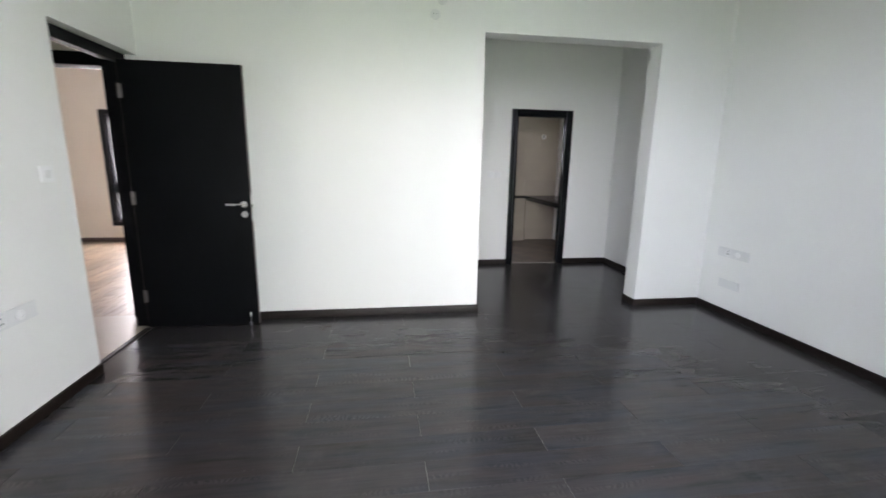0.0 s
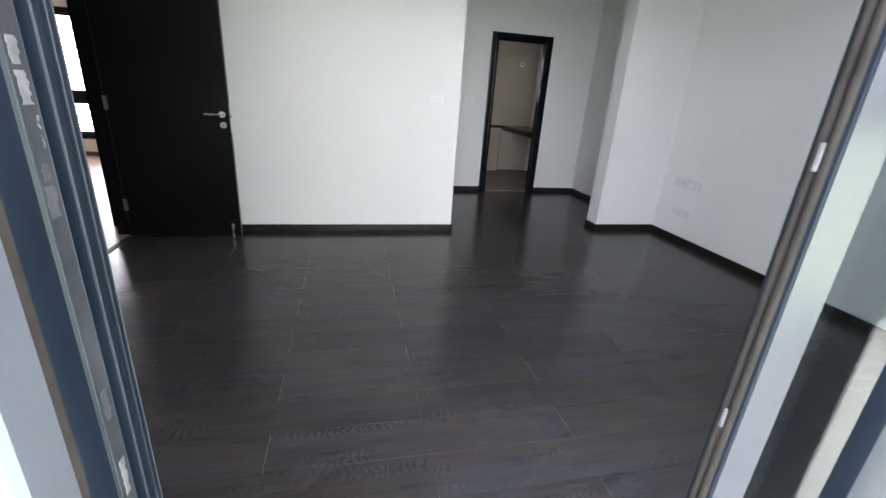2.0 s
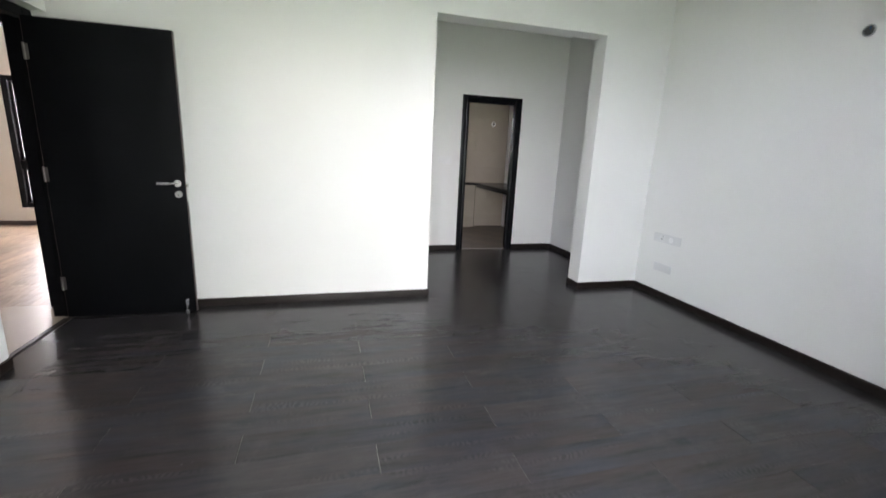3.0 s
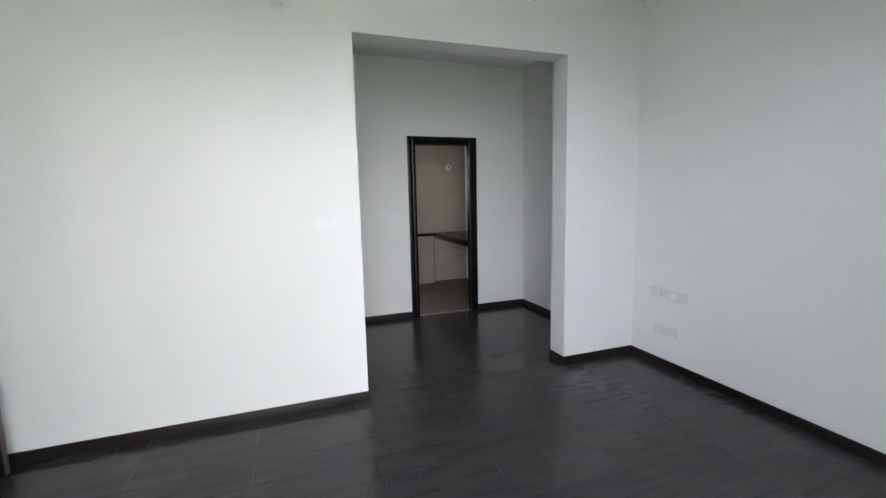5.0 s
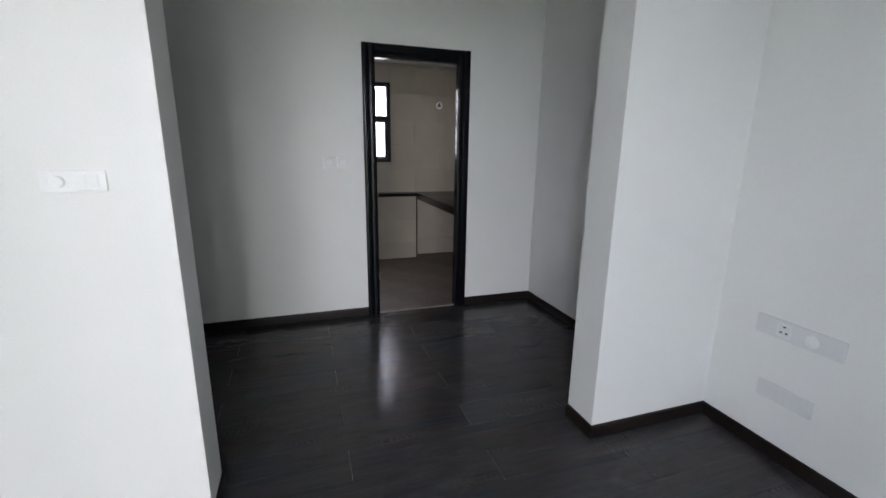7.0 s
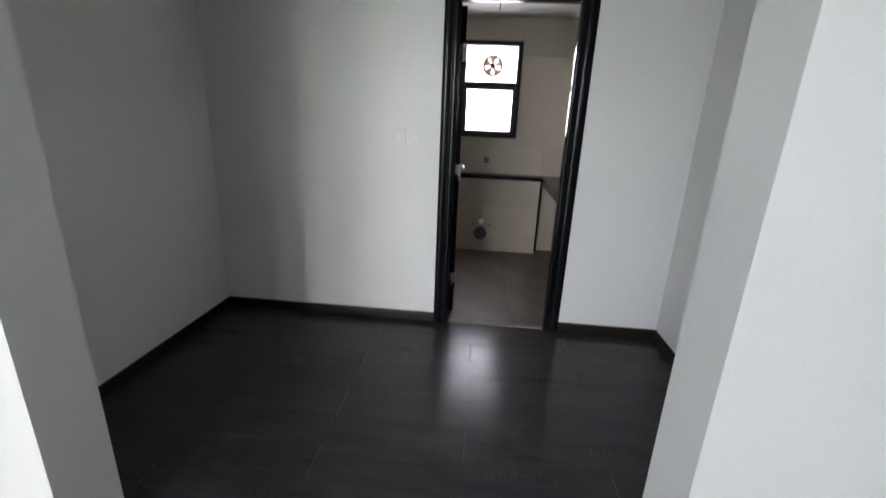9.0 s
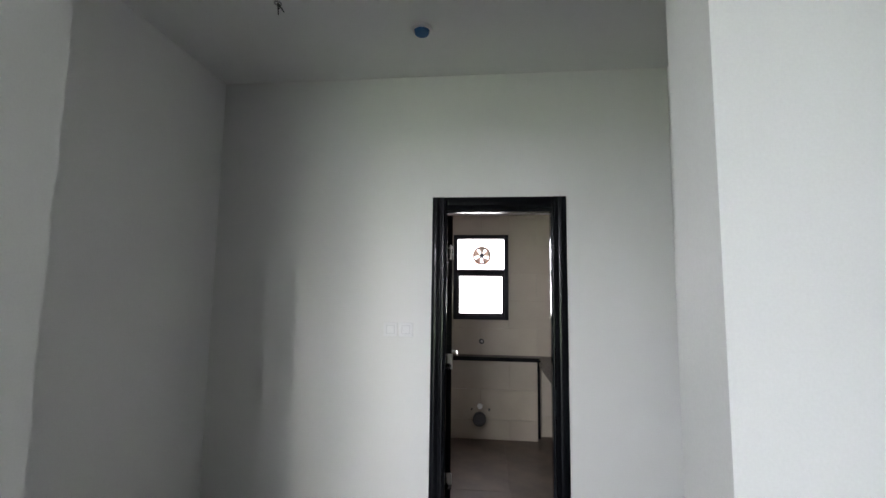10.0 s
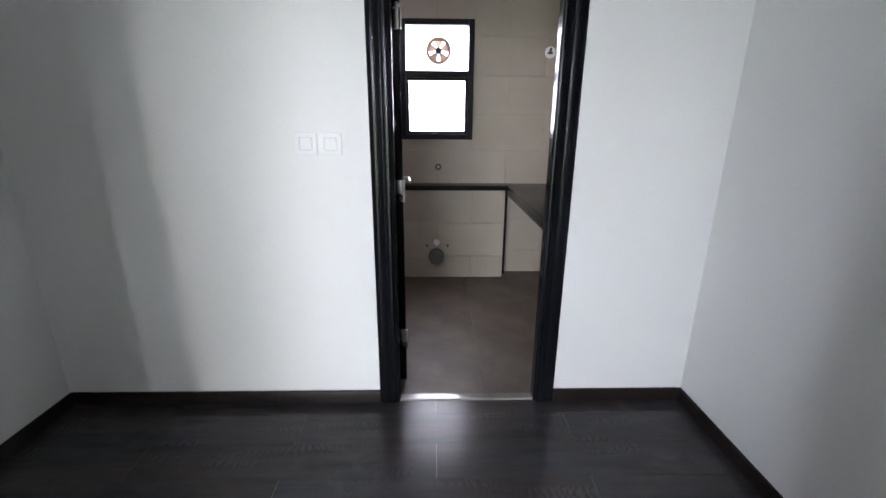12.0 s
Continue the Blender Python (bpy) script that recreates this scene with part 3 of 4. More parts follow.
for z in (0.26, 1.035, 1.78):
    bm = boxed(bx0 + 0.008, by0 - 0.006, z - 0.052, bx0 + 0.034, by0 - 0.0005, z + 0.052, 0.001)
    tube(bm, (bx0 + 0.038, by0 - 0.008, z - 0.052), (bx0 + 0.038, by0 - 0.008, z + 0.052), 0.007)
    for k in (-0.036, -0.012, 0.012, 0.036):
        tube(bm, (bx0 + 0.02, by0 - 0.006, z + k), (bx0 + 0.02, by0 - 0.008, z + k), 0.0045, None, 10)
    part("hinge", bm, STEEL, door, "steel butt hinge with screws")
swing = Vector((bx0 + 0.036, by0, 0))
leaf.matrix_basis = Matrix.Translation(swing) @ Matrix.Rotation(radians(5.6), 4, "Z") @ Matrix.Translation(-swing)
hx, hy = bx0 + 0.036, by0 + 0.6
h = part("door_handle", tube(tube(bmesh.new(), (hx, hy, 1.02), (hx + 0.055, hy, 1.02), 0.009), (hx + 0.052, hy, 1.02), (hx + 0.055, hy - 0.12, 1.012), 0.009, 0.008), STEEL, leaf, "brushed steel lever handle")
part("rose", tube(bmesh.new(), (hx, hy, 1.02), (hx + 0.009, hy, 1.02), 0.027, 0.026, 32), STEEL, h)
part("lock_rose", tube(bmesh.new(), (hx, hy, 0.937), (hx + 0.009, hy, 0.937), 0.026, 0.025, 32), STEEL, leaf)
structure("threshold", extrude(bmesh.new(), [(DRESS + 0.0, 0), (DRESS + 0.004, 0.008), (DRESS + 0.045, 0.008), (DRESS + 0.05, -0.004), (DRESS, -0.004)], 'x', DOOR_X0 + W + 0.001, DOOR_X1 - W - 0.001), MARBLE, "polished brown stone threshold strip", "threshold")

# balcony door: frame with two tracks, one sliding sash half open, one fixed
TAPES = ((1.325, 1.345, 0.067, 0.053, PALE_TAPE), (1.296, 1.321, 0.066, 0.052, PALE_TAPE), (1.277, 1.288, 0.055, 0.05, PALE_TAPE), (1.262, 1.272, 0.054, 0.05, PALE_TAPE),
         (1.205, 1.232, 0.067, 0.052, TAPE), (1.236, 1.25, 0.065, 0.054, TAPE), (0.99, 1.025, 0.066, 0.053, TAPE), (0.888, 0.935, 0.064, 0.053, PALE_TAPE))
door = thing("door_4", "blue-grey aluminium sliding balcony door standing half open", "sliding door", "", "structure")
fy0, fy1 = FRONT - 0.108, FRONT - 0.002


def track_profile(x, s):
    """The ribbed side of the frame, from the room outwards; s is the side that it faces."""
    pts = [(0, 0), (0.0165, 0), (0.0175, 0.001), (0.0175, 0.009), (0.0165, 0.01), (0.0135, 0.0105), (0.0135, 0.0185), (0.0165, 0.019), (0.0175, 0.02),
           (0.0175, 0.029), (0.0165, 0.03), (0.006, 0.0312), (0.006, 0.0448), (0.0145, 0.045), (0.016, 0.0465), (0.016, 0.069), (0.0145, 0.0705),
           (0.013, 0.0708), (0.013, 0.103), (0.011, 0.106), (0, 0.106)]
    return [(x + s * u, v) for u, v in [(p, fy1 - q) for p, q in pts]]


jamb = part("frame_jamb", extrude(bmesh.new(), track_profile(SLIDE_X0 + 0.0003, 1), 'z', 0, SLIDE_TOP), ALUMINIUM, door, "ribbed dusty blue-grey side frame")
part("dust_strip", boxed(SLIDE_X0 + 0.0162, fy1 - 0.0675, 0.03, SLIDE_X0 + 0.0168, fy1 - 0.0485, SLIDE_TOP - 0.03), DUSTY_RAIL, jamb, "dust-streaked rail of the side frame")
# thin paler strips paint the highlights along the frame's rib edges
for u, k in ((0.0161, 0.0475), (0.0161, 0.0692), (0.0176, 0.0285), (0.0176, 0.0015)):
    part("bead", boxed(SLIDE_X0 + u, fy1 - k - 0.0005, 0.03, SLIDE_X0 + u + 0.0009, fy1 - k + 0.0005, SLIDE_TOP - 0.03), EDGE_GLINT, jamb)
part("sealant", extrude(bmesh.new(), [(SLIDE_X0 + 0.0003, fy0 - 0.008), (SLIDE_X0 + 0.011, fy0 - 0.0078), (SLIDE_X0 + 0.0132, fy0 - 0.0004), (SLIDE_X0 + 0.0003, fy0 - 0.0004)], 'z', 0.0, SLIDE_TOP - 0.01), DUSTY_GASKET, jamb, "brown sealant bead")


def torn_tape(z0, z1, y0, y1, material, seed):
    """A thin scrap of old tape with a ragged outline, stuck on the rail."""
    rnd = random.Random(seed)
    bm = bmesh.new()
    n = 9
    side = [(y0 + rnd.uniform(0, 0.003), z0 + (z1 - z0) * k / n) for k in range(n + 1)] + [(y1 - rnd.uniform(0, 0.004), z1 - (z1 - z0) * k / n) for k in range(n + 1)]
    extrude(bm, side, 'x', SLIDE_X0 + 0.0169, SLIDE_X0 + 0.0176)
    return part("tape_scrap", bm, material, jamb)


for k, (z0, z1, a, b, m) in enumerate(TAPES):
    torn_tape(z0, z1, fy1 - a, fy1 - b, m, k)
part("frame_jamb", extrude(bmesh.new(), track_profile(SLIDE_X1 - 0.0003, -1), 'z', 0, SLIDE_TOP), ALUMINIUM, door)
part("frame_head", boxed(SLIDE_X0, fy0, SLIDE_TOP - 0.04, SLIDE_X1, fy1, SLIDE_TOP, 0.002), ALUMINIUM, door)
bm = boxed(SLIDE_X0, fy0, -0.02, SLIDE_X1, fy1, 0.004)
for y in (FRONT - 0.022, FRONT - 0.06, FRONT - 0.095):
    box(bm, SLIDE_X0, y - 0.002, 0.004, SLIDE_X1, y + 0.002, 0.014)
part("sill_track", bm, ALUMINIUM, door)


def sash(x0, x1, y0, y1, label, sliding):
    """One glazed sash: stiles, rails, pane and the gasket along its leading edge."""
    s = part("sash", boxed(x0, y0, 0.016, x0 + 0.066, y1, SLIDE_TOP - 0.045, 0.003), ALUMINIUM, door, label)
    part("stile", boxed(x1 - 0.075, y0, 0.016, x1, y1, SLIDE_TOP - 0.045, 0.003), ALUMINIUM, s)
    part("rail", boxed(x0 + 0.0665, y0, 0.016, x1 - 0.0755, y1, 0.1, 0.003), ALUMINIUM, s)
    part("rail", boxed(x0 + 0.0665, y0, SLIDE_TOP - 0.12, x1 - 0.0755, y1, SLIDE_TOP - 0.045, 0.003), ALUMINIUM, s)
    pane = part("pane", boxed(x0 + 0.062, (y0 + y1) / 2 - 0.003, 0.095, x1 - 0.07, (y0 + y1) / 2 + 0.003, SLIDE_TOP - 0.115), TINTED, s)
    pane.visible_shadow = False
    if sliding:
        # added pale sheet: its colour stands in for sky reflected by the stile
        part("sheen_sheet", boxed(x0 + 0.003, y0 - 0.0015, 0.02, x0 + 0.064, y0 - 0.0002, SLIDE_TOP - 0.05), STILE_SHEEN, s, "thin pale sheet giving the stile its sky sheen by colour")
        for gy in (0.0105, 0.0235):
            part("gasket", tube(bmesh.new(), (x0 - 0.0005, y0 + gy, 0.02), (x0 - 0.0005, y0 + gy, SLIDE_TOP - 0.05), 0.0056, None, 14), DUSTY_GASKET, s, "dusty grey-brown pile gasket")
        for z in (0.52, 0.898, 1.268):
            part("keeper", boxed(x0 - 0.0075, y0 + 0.0145, z, x0 - 0.002, y0 + 0.0195, z + 0.032, 0.0008), PALE_TAPE, s)
    return s


sash(-0.489, 0.535, -3.682, -3.647, "sliding glazed sash with sky sheen coloured onto its stile", True)
# this sash and the second screen stile are unseen, placed to band the light
sash(0.2, SLIDE_X1 - 0.026, -3.628, -3.594, "fixed glazed sash", False)
mesh_sash = part("screen_sash", boxed(-0.308, -3.735, 0.016, -0.208, -3.705, SLIDE_TOP - 0.045, 0.003), ALUMINIUM, door, "narrow outer sash stile")
part("stile", boxed(0.33, -3.735, 0.016, 0.41, -3.705, SLIDE_TOP - 0.045, 0.003), ALUMINIUM, mesh_sash)
part("rail", boxed(-0.2075, -3.735, 0.016, 0.3295, -3.705, 0.08, 0.003), ALUMINIUM, mesh_sash)
part("rail", boxed(-0.2075, -3.735, SLIDE_TOP - 0.11, 0.3295, -3.705, SLIDE_TOP - 0.045, 0.003), ALUMINIUM, mesh_sash)


# ---- windows ----
def frame_of(bm, x0, z0, x1, z1, y0, y1, w, bevel=0.003):
    box(bm, x0, y0, z0, x0 + w, y1, z1, bevel)
    box(bm, x1 - w, y0, z0, x1, y1, z1, bevel)
    box(bm, x0 + w, y0, z0, x1 - w, y1, z0 + w, bevel)
    box(bm, x0 + w, y0, z1 - w, x1 - w, y1, z1, bevel)
    return bm


win = thing("window_1", "dark aluminium bathroom window with frosted bright panes", "window", "", "structure")
part("window_frame", frame_of(bmesh.new(), WX0, WZ0, WX1, WZ1, by - 0.02, by + 0.07, 0.045), DARK_FRAME, win)
part("transom", boxed(WX0 + 0.0455, by - 0.018, 1.7, WX1 - 0.0455, by + 0.068, 1.752, 0.003), DARK_FRAME, win)
low = part("lower_sash", frame_of(bmesh.new(), WX0 + 0.046, WZ0 + 0.046, WX1 - 0.046, 1.699, by - 0.005, by + 0.04, 0.022), DARK_FRAME, win)
for z in (1.45, 1.65):
    part("stay", boxed(WX0 + 0.062, by - 0.012, z, WX0 + 0.07, by - 0.005, z + 0.03, 0.001), STEEL, low)
pane = part("pane", boxed(WX0 + 0.066, by + 0.012, WZ0 + 0.066, WX1 - 0.066, by + 0.018, 1.679), GLASS, low)
pane.visible_shadow = False
fc = Vector((1.168, by + 0.03, 1.905))
bm = boxed(WX0 + 0.0445, by + 0.032, 1.7515, WX1 - 0.0445, by + 0.038, WZ1 - 0.0445)
pane = part("pane", bm, GLASS, win)
pane.visible_shadow = False

fan = thing("exhaust_fan", "small round brown exhaust fan set in the window pane", "exhaust fan")
part("fan_ring", ring(bmesh.new(), fc - Vector((0, 0.03, 0)), (0, 1, 0), 0.103, 0.078, 0.03), BROWN_PLASTIC, fan)
part("hub", tube(bmesh.new(), fc - Vector((0, 0.036, 0)), fc - Vector((0, 0.004, 0)), 0.024, 0.026, 28), DARK_PLASTIC, fan)
for k in range(5):
    a = math.radians(90 + 72 * k)
    bm = bmesh.new()
    rows = []
    for r, w0, w1 in ((0.02, -0.42, 0.42), (0.05, -0.46, 0.46), (0.08, -0.42, 0.42)):
        rows.append([bm.verts.new(fc + Vector((r * math.cos(a + w), -0.022 + 0.03 * w, r * math.sin(a + w)))) for w in (w0, 0, w1)])
    for p, q in zip(rows, rows[1:]):
        for j in range(2):
            bm.faces.new((p[j], p[j + 1], q[j + 1], q[j]))
    bmesh.ops.solidify(bm, geom=bm.faces[:], thickness=0.003)
    part("blade", bm, BROWN_PLASTIC, fan)
for a in (45, 135, 225, 315):
    c, s = math.cos(math.radians(a)), math.sin(math.radians(a))
    part("spoke", tube(bmesh.new(), fc + Vector((0.03 * c, -0.006, 0.03 * s)), fc + Vector((0.088 * c, -0.006, 0.088 * s)), 0.003, None, 8), BROWN_PLASTIC, fan)

win = thing("window_2", "tall dark window with a lower pane and security bars", "window", "", "structure")
ry = ROOM_BACK
part("window_frame", frame_of(bmesh.new(), RX0, RZ0, RX1, RZ1, ry - 0.03, ry + 0.1, 0.075), DARK_FRAME, win)
part("transom", boxed(RX0 + 0.0755, ry - 0.028, 0.84, RX1 - 0.0755, ry + 0.098, 0.97, 0.003), DARK_FRAME, win)
for z0, z1 in ((RZ0 + 0.0755, 0.839), (0.971, RZ1 - 0.0755)):
    s = part("sash", frame_of(bmesh.new(), RX0 + 0.0755, z0, RX1 - 0.0755, z1, ry + 0.01, ry + 0.05, 0.035), DARK_FRAME, win)
    pane = part("pane", boxed(RX0 + 0.107, ry + 0.025, z0 + 0.03, RX1 - 0.107, ry + 0.031, z1 - 0.03), GLASS, s)
    pane.visible_shadow = False
    z = z0 + 0.13
    while z < z1:
        part("security_bar", tube(bmesh.new(), (RX0 + 0.085, ry + 0.13, z), (RX1 - 0.085, ry + 0.13, z), 0.012, None, 8), DARK_FRAME, win)
        z += 0.13
    for k in range(1, 4):
        x = RX0 + 0.09 + k * (RX1 - RX0 - 0.18) / 4
        part("security_bar", boxed(x - 0.013, ry + 0.12, z0, x + 0.013, ry + 0.126, z1), DARK_FRAME, win)


# ---- fittings on the walls and ceiling ----
def plate(bm, w, h, d=0.008):
    return box(bm, -w / 2, -d, -h / 2, w / 2, 0, h / 2, 0.0035)


def put(ob, x, y, z, turn=0):
    ob.matrix_world = pose(x, y, z, 0, 0, turn)
    return ob


s = thing("switch_plate", "white plastic plate with a rotary dimmer and a two-way switch", "switch")
part("cover", plate(bmesh.new(), 0.16, 0.062), WHITE_PLASTIC, s)
part("module_frame", frame_of(bmesh.new(), -0.062, -0.024, -0.008, 0.024, -0.0105, -0.0075, 0.004, 0.0005), WHITE_PLASTIC, s)
part("dimmer_knob", tube(bmesh.new(), (-0.035, -0.008, 0), (-0.035, -0.02, 0), 0.017, 0.0155, 28), WHITE_PLASTIC, s)
part("module_frame", frame_of(bmesh.new(), 0.008, -0.024, 0.062, 0.024, -0.0105, -0.0075, 0.004, 0.0005), WHITE_PLASTIC, s)
for dx in (0.023, 0.047):
    part("rocker", extrude(bmesh.new(), [(-0.008, -0.018), (-0.009, -0.018), (-0.014, 0.018), (-0.008, 0.018)], 'x', dx - 0.0112, dx + 0.0112), WHITE_PLASTIC, s)
put(s, -0.234, -0.0005, 1.27)
for dx, rockers in ((0.592, (0.0,)), (0.694, (-0.0115, 0.0115))):
    s = thing("switch_plate", "square white plastic switch plate beside the bathroom door", "switch", "switches by the bathroom door")
    part("cover", plate(bmesh.new(), 0.092, 0.09), WHITE_PLASTIC, s)
    part("module_frame", frame_of(bmesh.new(), -0.028, -0.028, 0.028, 0.028, -0.0105, -0.0075, 0.004, 0.0005), AGED_PLASTIC, s)
    half = 0.0225 / len(rockers)
    for rx in rockers:
        part("rocker", extrude(bmesh.new(), [(-0.008, -0.022), (-0.009, -0.022), (-0.0145, 0.022), (-0.008, 0.022)], 'x', rx - half + 0.0005, rx + half - 0.0005), WHITE_PLASTIC, s)
    put(s, dx, DRESS - 0.0005, 1.259)
for x, y, z, turn in ((RIGHT - 0.0005, -0.374, 0.61, -90), (LEFT + 0.0005, -1.53, 0.607, 90)):
    s = thing("socket_plate", "long white plastic socket plate with a round outlet", "socket", "sockets low on the side walls")
    part("cover", plate(bmesh.new(), 0.35, 0.088, 0.011), AGED_PLASTIC, s)
    part("outlet", ring(bmesh.new(), (0.06, -0.011, 0), (0, -1, 0), 0.027, 0.02, 0.006, 28), WHITE_PLASTIC, s)
    part("outlet_face", tube(bmesh.new(), (0.06, -0.0105, 0), (0.06, -0.0145, 0), 0.02, 0.019, 28), WHITE_PLASTIC, s)
    part("module_frame", frame_of(bmesh.new(), -0.082, -0.028, -0.026, 0.028, -0.0125, -0.0108, 0.003, 0.0005), WHITE_PLASTIC, s)
    for dx, dz in ((-0.055, 0.017), (-0.066, -0.01), (-0.044, -0.01)):
        part("pin_hole", tube(bmesh.new(), (dx, -0.0108, dz), (dx, -0.0118, dz), 0.005, None, 12), DARK_PLASTIC, s)
    put(s, x, y, z, turn)
s = thing("blank_plate", "white plastic blanking plate under the socket", "cover plate", "sockets low on the side walls")
part("cover", plate(bmesh.new(), 0.232, 0.082), AGED_PLASTIC, s)
put(s, RIGHT - 0.0005, -0.37, 0.311, -90)
s = thing("switch_plate", "square white plastic switch plate beside the bedroom door", "switch")
part("cover", plate(bmesh.new(), 0.098, 0.09), WHITE_PLASTIC, s)
part("rocker", extrude(bmesh.new(), [(-0.008, -0.022), (-0.009, -0.022), (-0.014, 0.022), (-0.008, 0.022)], 'x', -0.0225, 0.0225), AGED_PLASTIC, s)
put(s, LEFT + 0.0005, -1.118, 1.309, 90)
for x, z in ((-0.378, 2.738), (-0.437, 2.62)):
    s = thing("round_cover_plate", "round white plastic conduit cover on the upper wall", "cover plate", "round covers on the upper wall")
    part("disc", tube(bmesh.new(), (0, 0, 0), (0, -0.006, 0), 0.042, 0.04, 36), AGED_PLASTIC, s)
    for dx in (-0.015, 0.015):
        part("screw", tube(bmesh.new(), (dx, -0.0055, 0.004), (dx, -0.0075, 0.004), 0.004, None, 10), GREY_PLASTIC, s)
    put(s, x, -0.0005, z)
for x, y, z, turn, m, txt in ((1.36, -0.0005, 2.903, 0, ORANGE_PLASTIC, "open round conduit box with an orange cap near the ceiling"),
                              (-1.893, -0.0005, 2.923, 0, ORANGE_PLASTIC, "open round conduit box with an orange cap near the ceiling"),
                              (RIGHT - 0.0005, -1.7, 2.23, -90, GREY_PLASTIC, "open round grey conduit box with loose wire ends")):
    s = thing("conduit_box", txt, "conduit box", "conduit boxes on the walls")
    part("collar", ring(bmesh.new(), (0, 0, 0), (0, -1, 0), 0.036, 0.029, 0.007, 28), GREY_PLASTIC, s)
    part("cap", tube(bmesh.new(), (0, 0, 0), (0, -0.005, 0), 0.0288, 0.026, 28), m if turn == 0 else DARK_PLASTIC, s)
    if turn:
        part("wire", tube(bmesh.new(), (0.004, -0.004, 0.004), (0.022, -0.03, 0.012), 0.003, None, 8), BLUE_PLASTIC, s)
        part("wire", tube(bmesh.new(), (-0.004, -0.004, 0), (-0.014, -0.034, -0.006), 0.003, None, 8), DARK_PLASTIC, s)
    put(s, x, y, z, turn)
s = thing("ceiling_conduit_box", "white ceiling conduit outlet with a blue cap", "ceiling outlet")
part("collar", ring(bmesh.new(), (0, 0, 0), (0, 0, -1), 0.06, 0.046, 0.02, 32), WHITE_PLASTIC, s)
part("cap", tube(bmesh.new(), (0, 0, 0), (0, 0, -0.034), 0.0458, 0.038, 32), BLUE_PLASTIC, s)
put(s, 0.85, 1.36, CEIL - 0.0005)
s = thing("ceiling_wire", "loose dark wire ends hanging from a ceiling hole", "wire")
part("hole_ring", ring(bmesh.new(), (0, 0, 0), (0, 0, -1), 0.02, 0.012, 0.004, 20), GREY_PLASTIC, s)
for dx, dy in ((0.03, 0.01), (-0.01, 0.03), (0.02, -0.02)):
    part("wire_end", tube(bmesh.new(), (0, 0, 0), (dx, dy, -0.045), 0.0035, 0.003, 8), DARK_PLASTIC, s)
put(s, 0.14, 1.09, CEIL - 0.0005)

# ---- bathroom fittings ----
LEDGE_Y, LEDGE_X, STONE = 3.68, 1.75, 0.83
ledge = structure("ledge_wall", boxed(BATH_LEFT, LEDGE_Y + 0.01, 0, LEDGE_X - 0.004, by - 0.001, STONE - 0.041), GROUT, "low beige tiled ledge wall concealing the cistern", "ledge")
s = whole("ledge_top", boxed(BATH_LEFT, LEDGE_Y - 0.02, STONE - 0.04, LEDGE_X + 0.03, by + 0.0105, STONE, 0.002), GRANITE, "polished black granite slab on the tiled ledge", "ledge top")
structure("ledge_end", boxed(LEDGE_X - 0.0035, LEDGE_Y + 0.08, 0, LEDGE_X + 0.03, by - 0.001, STONE - 0.0405), GRANITE, "black granite slab closing the end of the ledge", "ledge")
vanity = thing("vanity_counter", "polished black granite vanity slab fixed to the wall", "counter")
part("slab", boxed(LEDGE_X + 0.004, DRESS + 0.2, STONE - 0.04, RIGHT - 0.001, LEDGE_Y - 0.0215, STONE - 0.001, 0.002), GRANITE, vanity)
part("slab", boxed(LEDGE_X + 0.031, LEDGE_Y - 0.021, STONE - 0.04, RIGHT - 0.001, by - 0.0005, STONE - 0.001), GRANITE, vanity)
part("apron", boxed(LEDGE_X + 0.004, DRESS + 0.2, STONE - 0.075, LEDGE_X + 0.026, LEDGE_Y - 0.0215, STONE - 0.0405, 0.001), GRANITE, vanity)
s = thing("ceiling_hatch", "flat white access panel in the bathroom ceiling", "access panel")
part("panel", boxed(0.945, 3.2, BATH_CEIL - 0.01, 1.375, 3.76, BATH_CEIL - 0.0005, 0.002), WHITE_PLASTIC, s)
part("rim", frame_of(bmesh.new(), 0.93, 0, 1.39, 0.59, 0, 0.006, 0.014, 0.001), AGED_PLASTIC, s).matrix_basis = pose(0, 3.185, BATH_CEIL - 0.0068, 90, 0, 0) @ Matrix.Diagonal((1, -1, 1, 1))
wire = thing("hanging_wire", "thin dark cable hanging from the bathroom ceiling", "wire")
part("cable", tube(tube(bmesh.new(), (1.19, 3.05, BATH_CEIL), (1.194, 3.05, BATH_CEIL - 0.07), 0.004, None, 8), (1.194, 3.05, BATH_CEIL - 0.068), (1.188, 3.047, BATH_CEIL - 0.13), 0.004, 0.003, 8), DARK_PLASTIC, wire)
drain = thing("toilet_waste_pipe", "capped grey waste pipe stub with fixing bolts in the tiles", "pipe")
bm = ring(bmesh.new(), (1.15, LEDGE_Y + 0.004, 0.205), (0, -1, 0), 0.068, 0.058, 0.05, 32)
part("pipe_end", bm, DARK_PLASTIC, drain)
part("cap", tube(bmesh.new(), (1.15, LEDGE_Y, 0.205), (1.15, LEDGE_Y - 0.04, 0.205), 0.058, 0.058, 32), PIPE_GREY, drain)
part("inlet", tube(bmesh.new(), (1.155, LEDGE_Y + 0.004, 0.33), (1.155, LEDGE_Y - 0.03, 0.33), 0.028, 0.025, 24), WHITE_PLASTIC, drain)
for dx in (-0.085, 0.095):
    part("bolt", tube(bmesh.new(), (1.155 + dx, LEDGE_Y + 0.003, 0.3), (1.155 + dx, LEDGE_Y - 0.03, 0.3), 0.009, None, 12), DARK_PLASTIC, drain)
pipe = thing("water_outlet", "dark capped water outlet in the tiled wall", "pipe")
part("flange", ring(bmesh.new(), (1.168, by, 0.972), (0, -1, 0), 0.028, 0.012, 0.012, 28), DARK_PLASTIC, pipe)
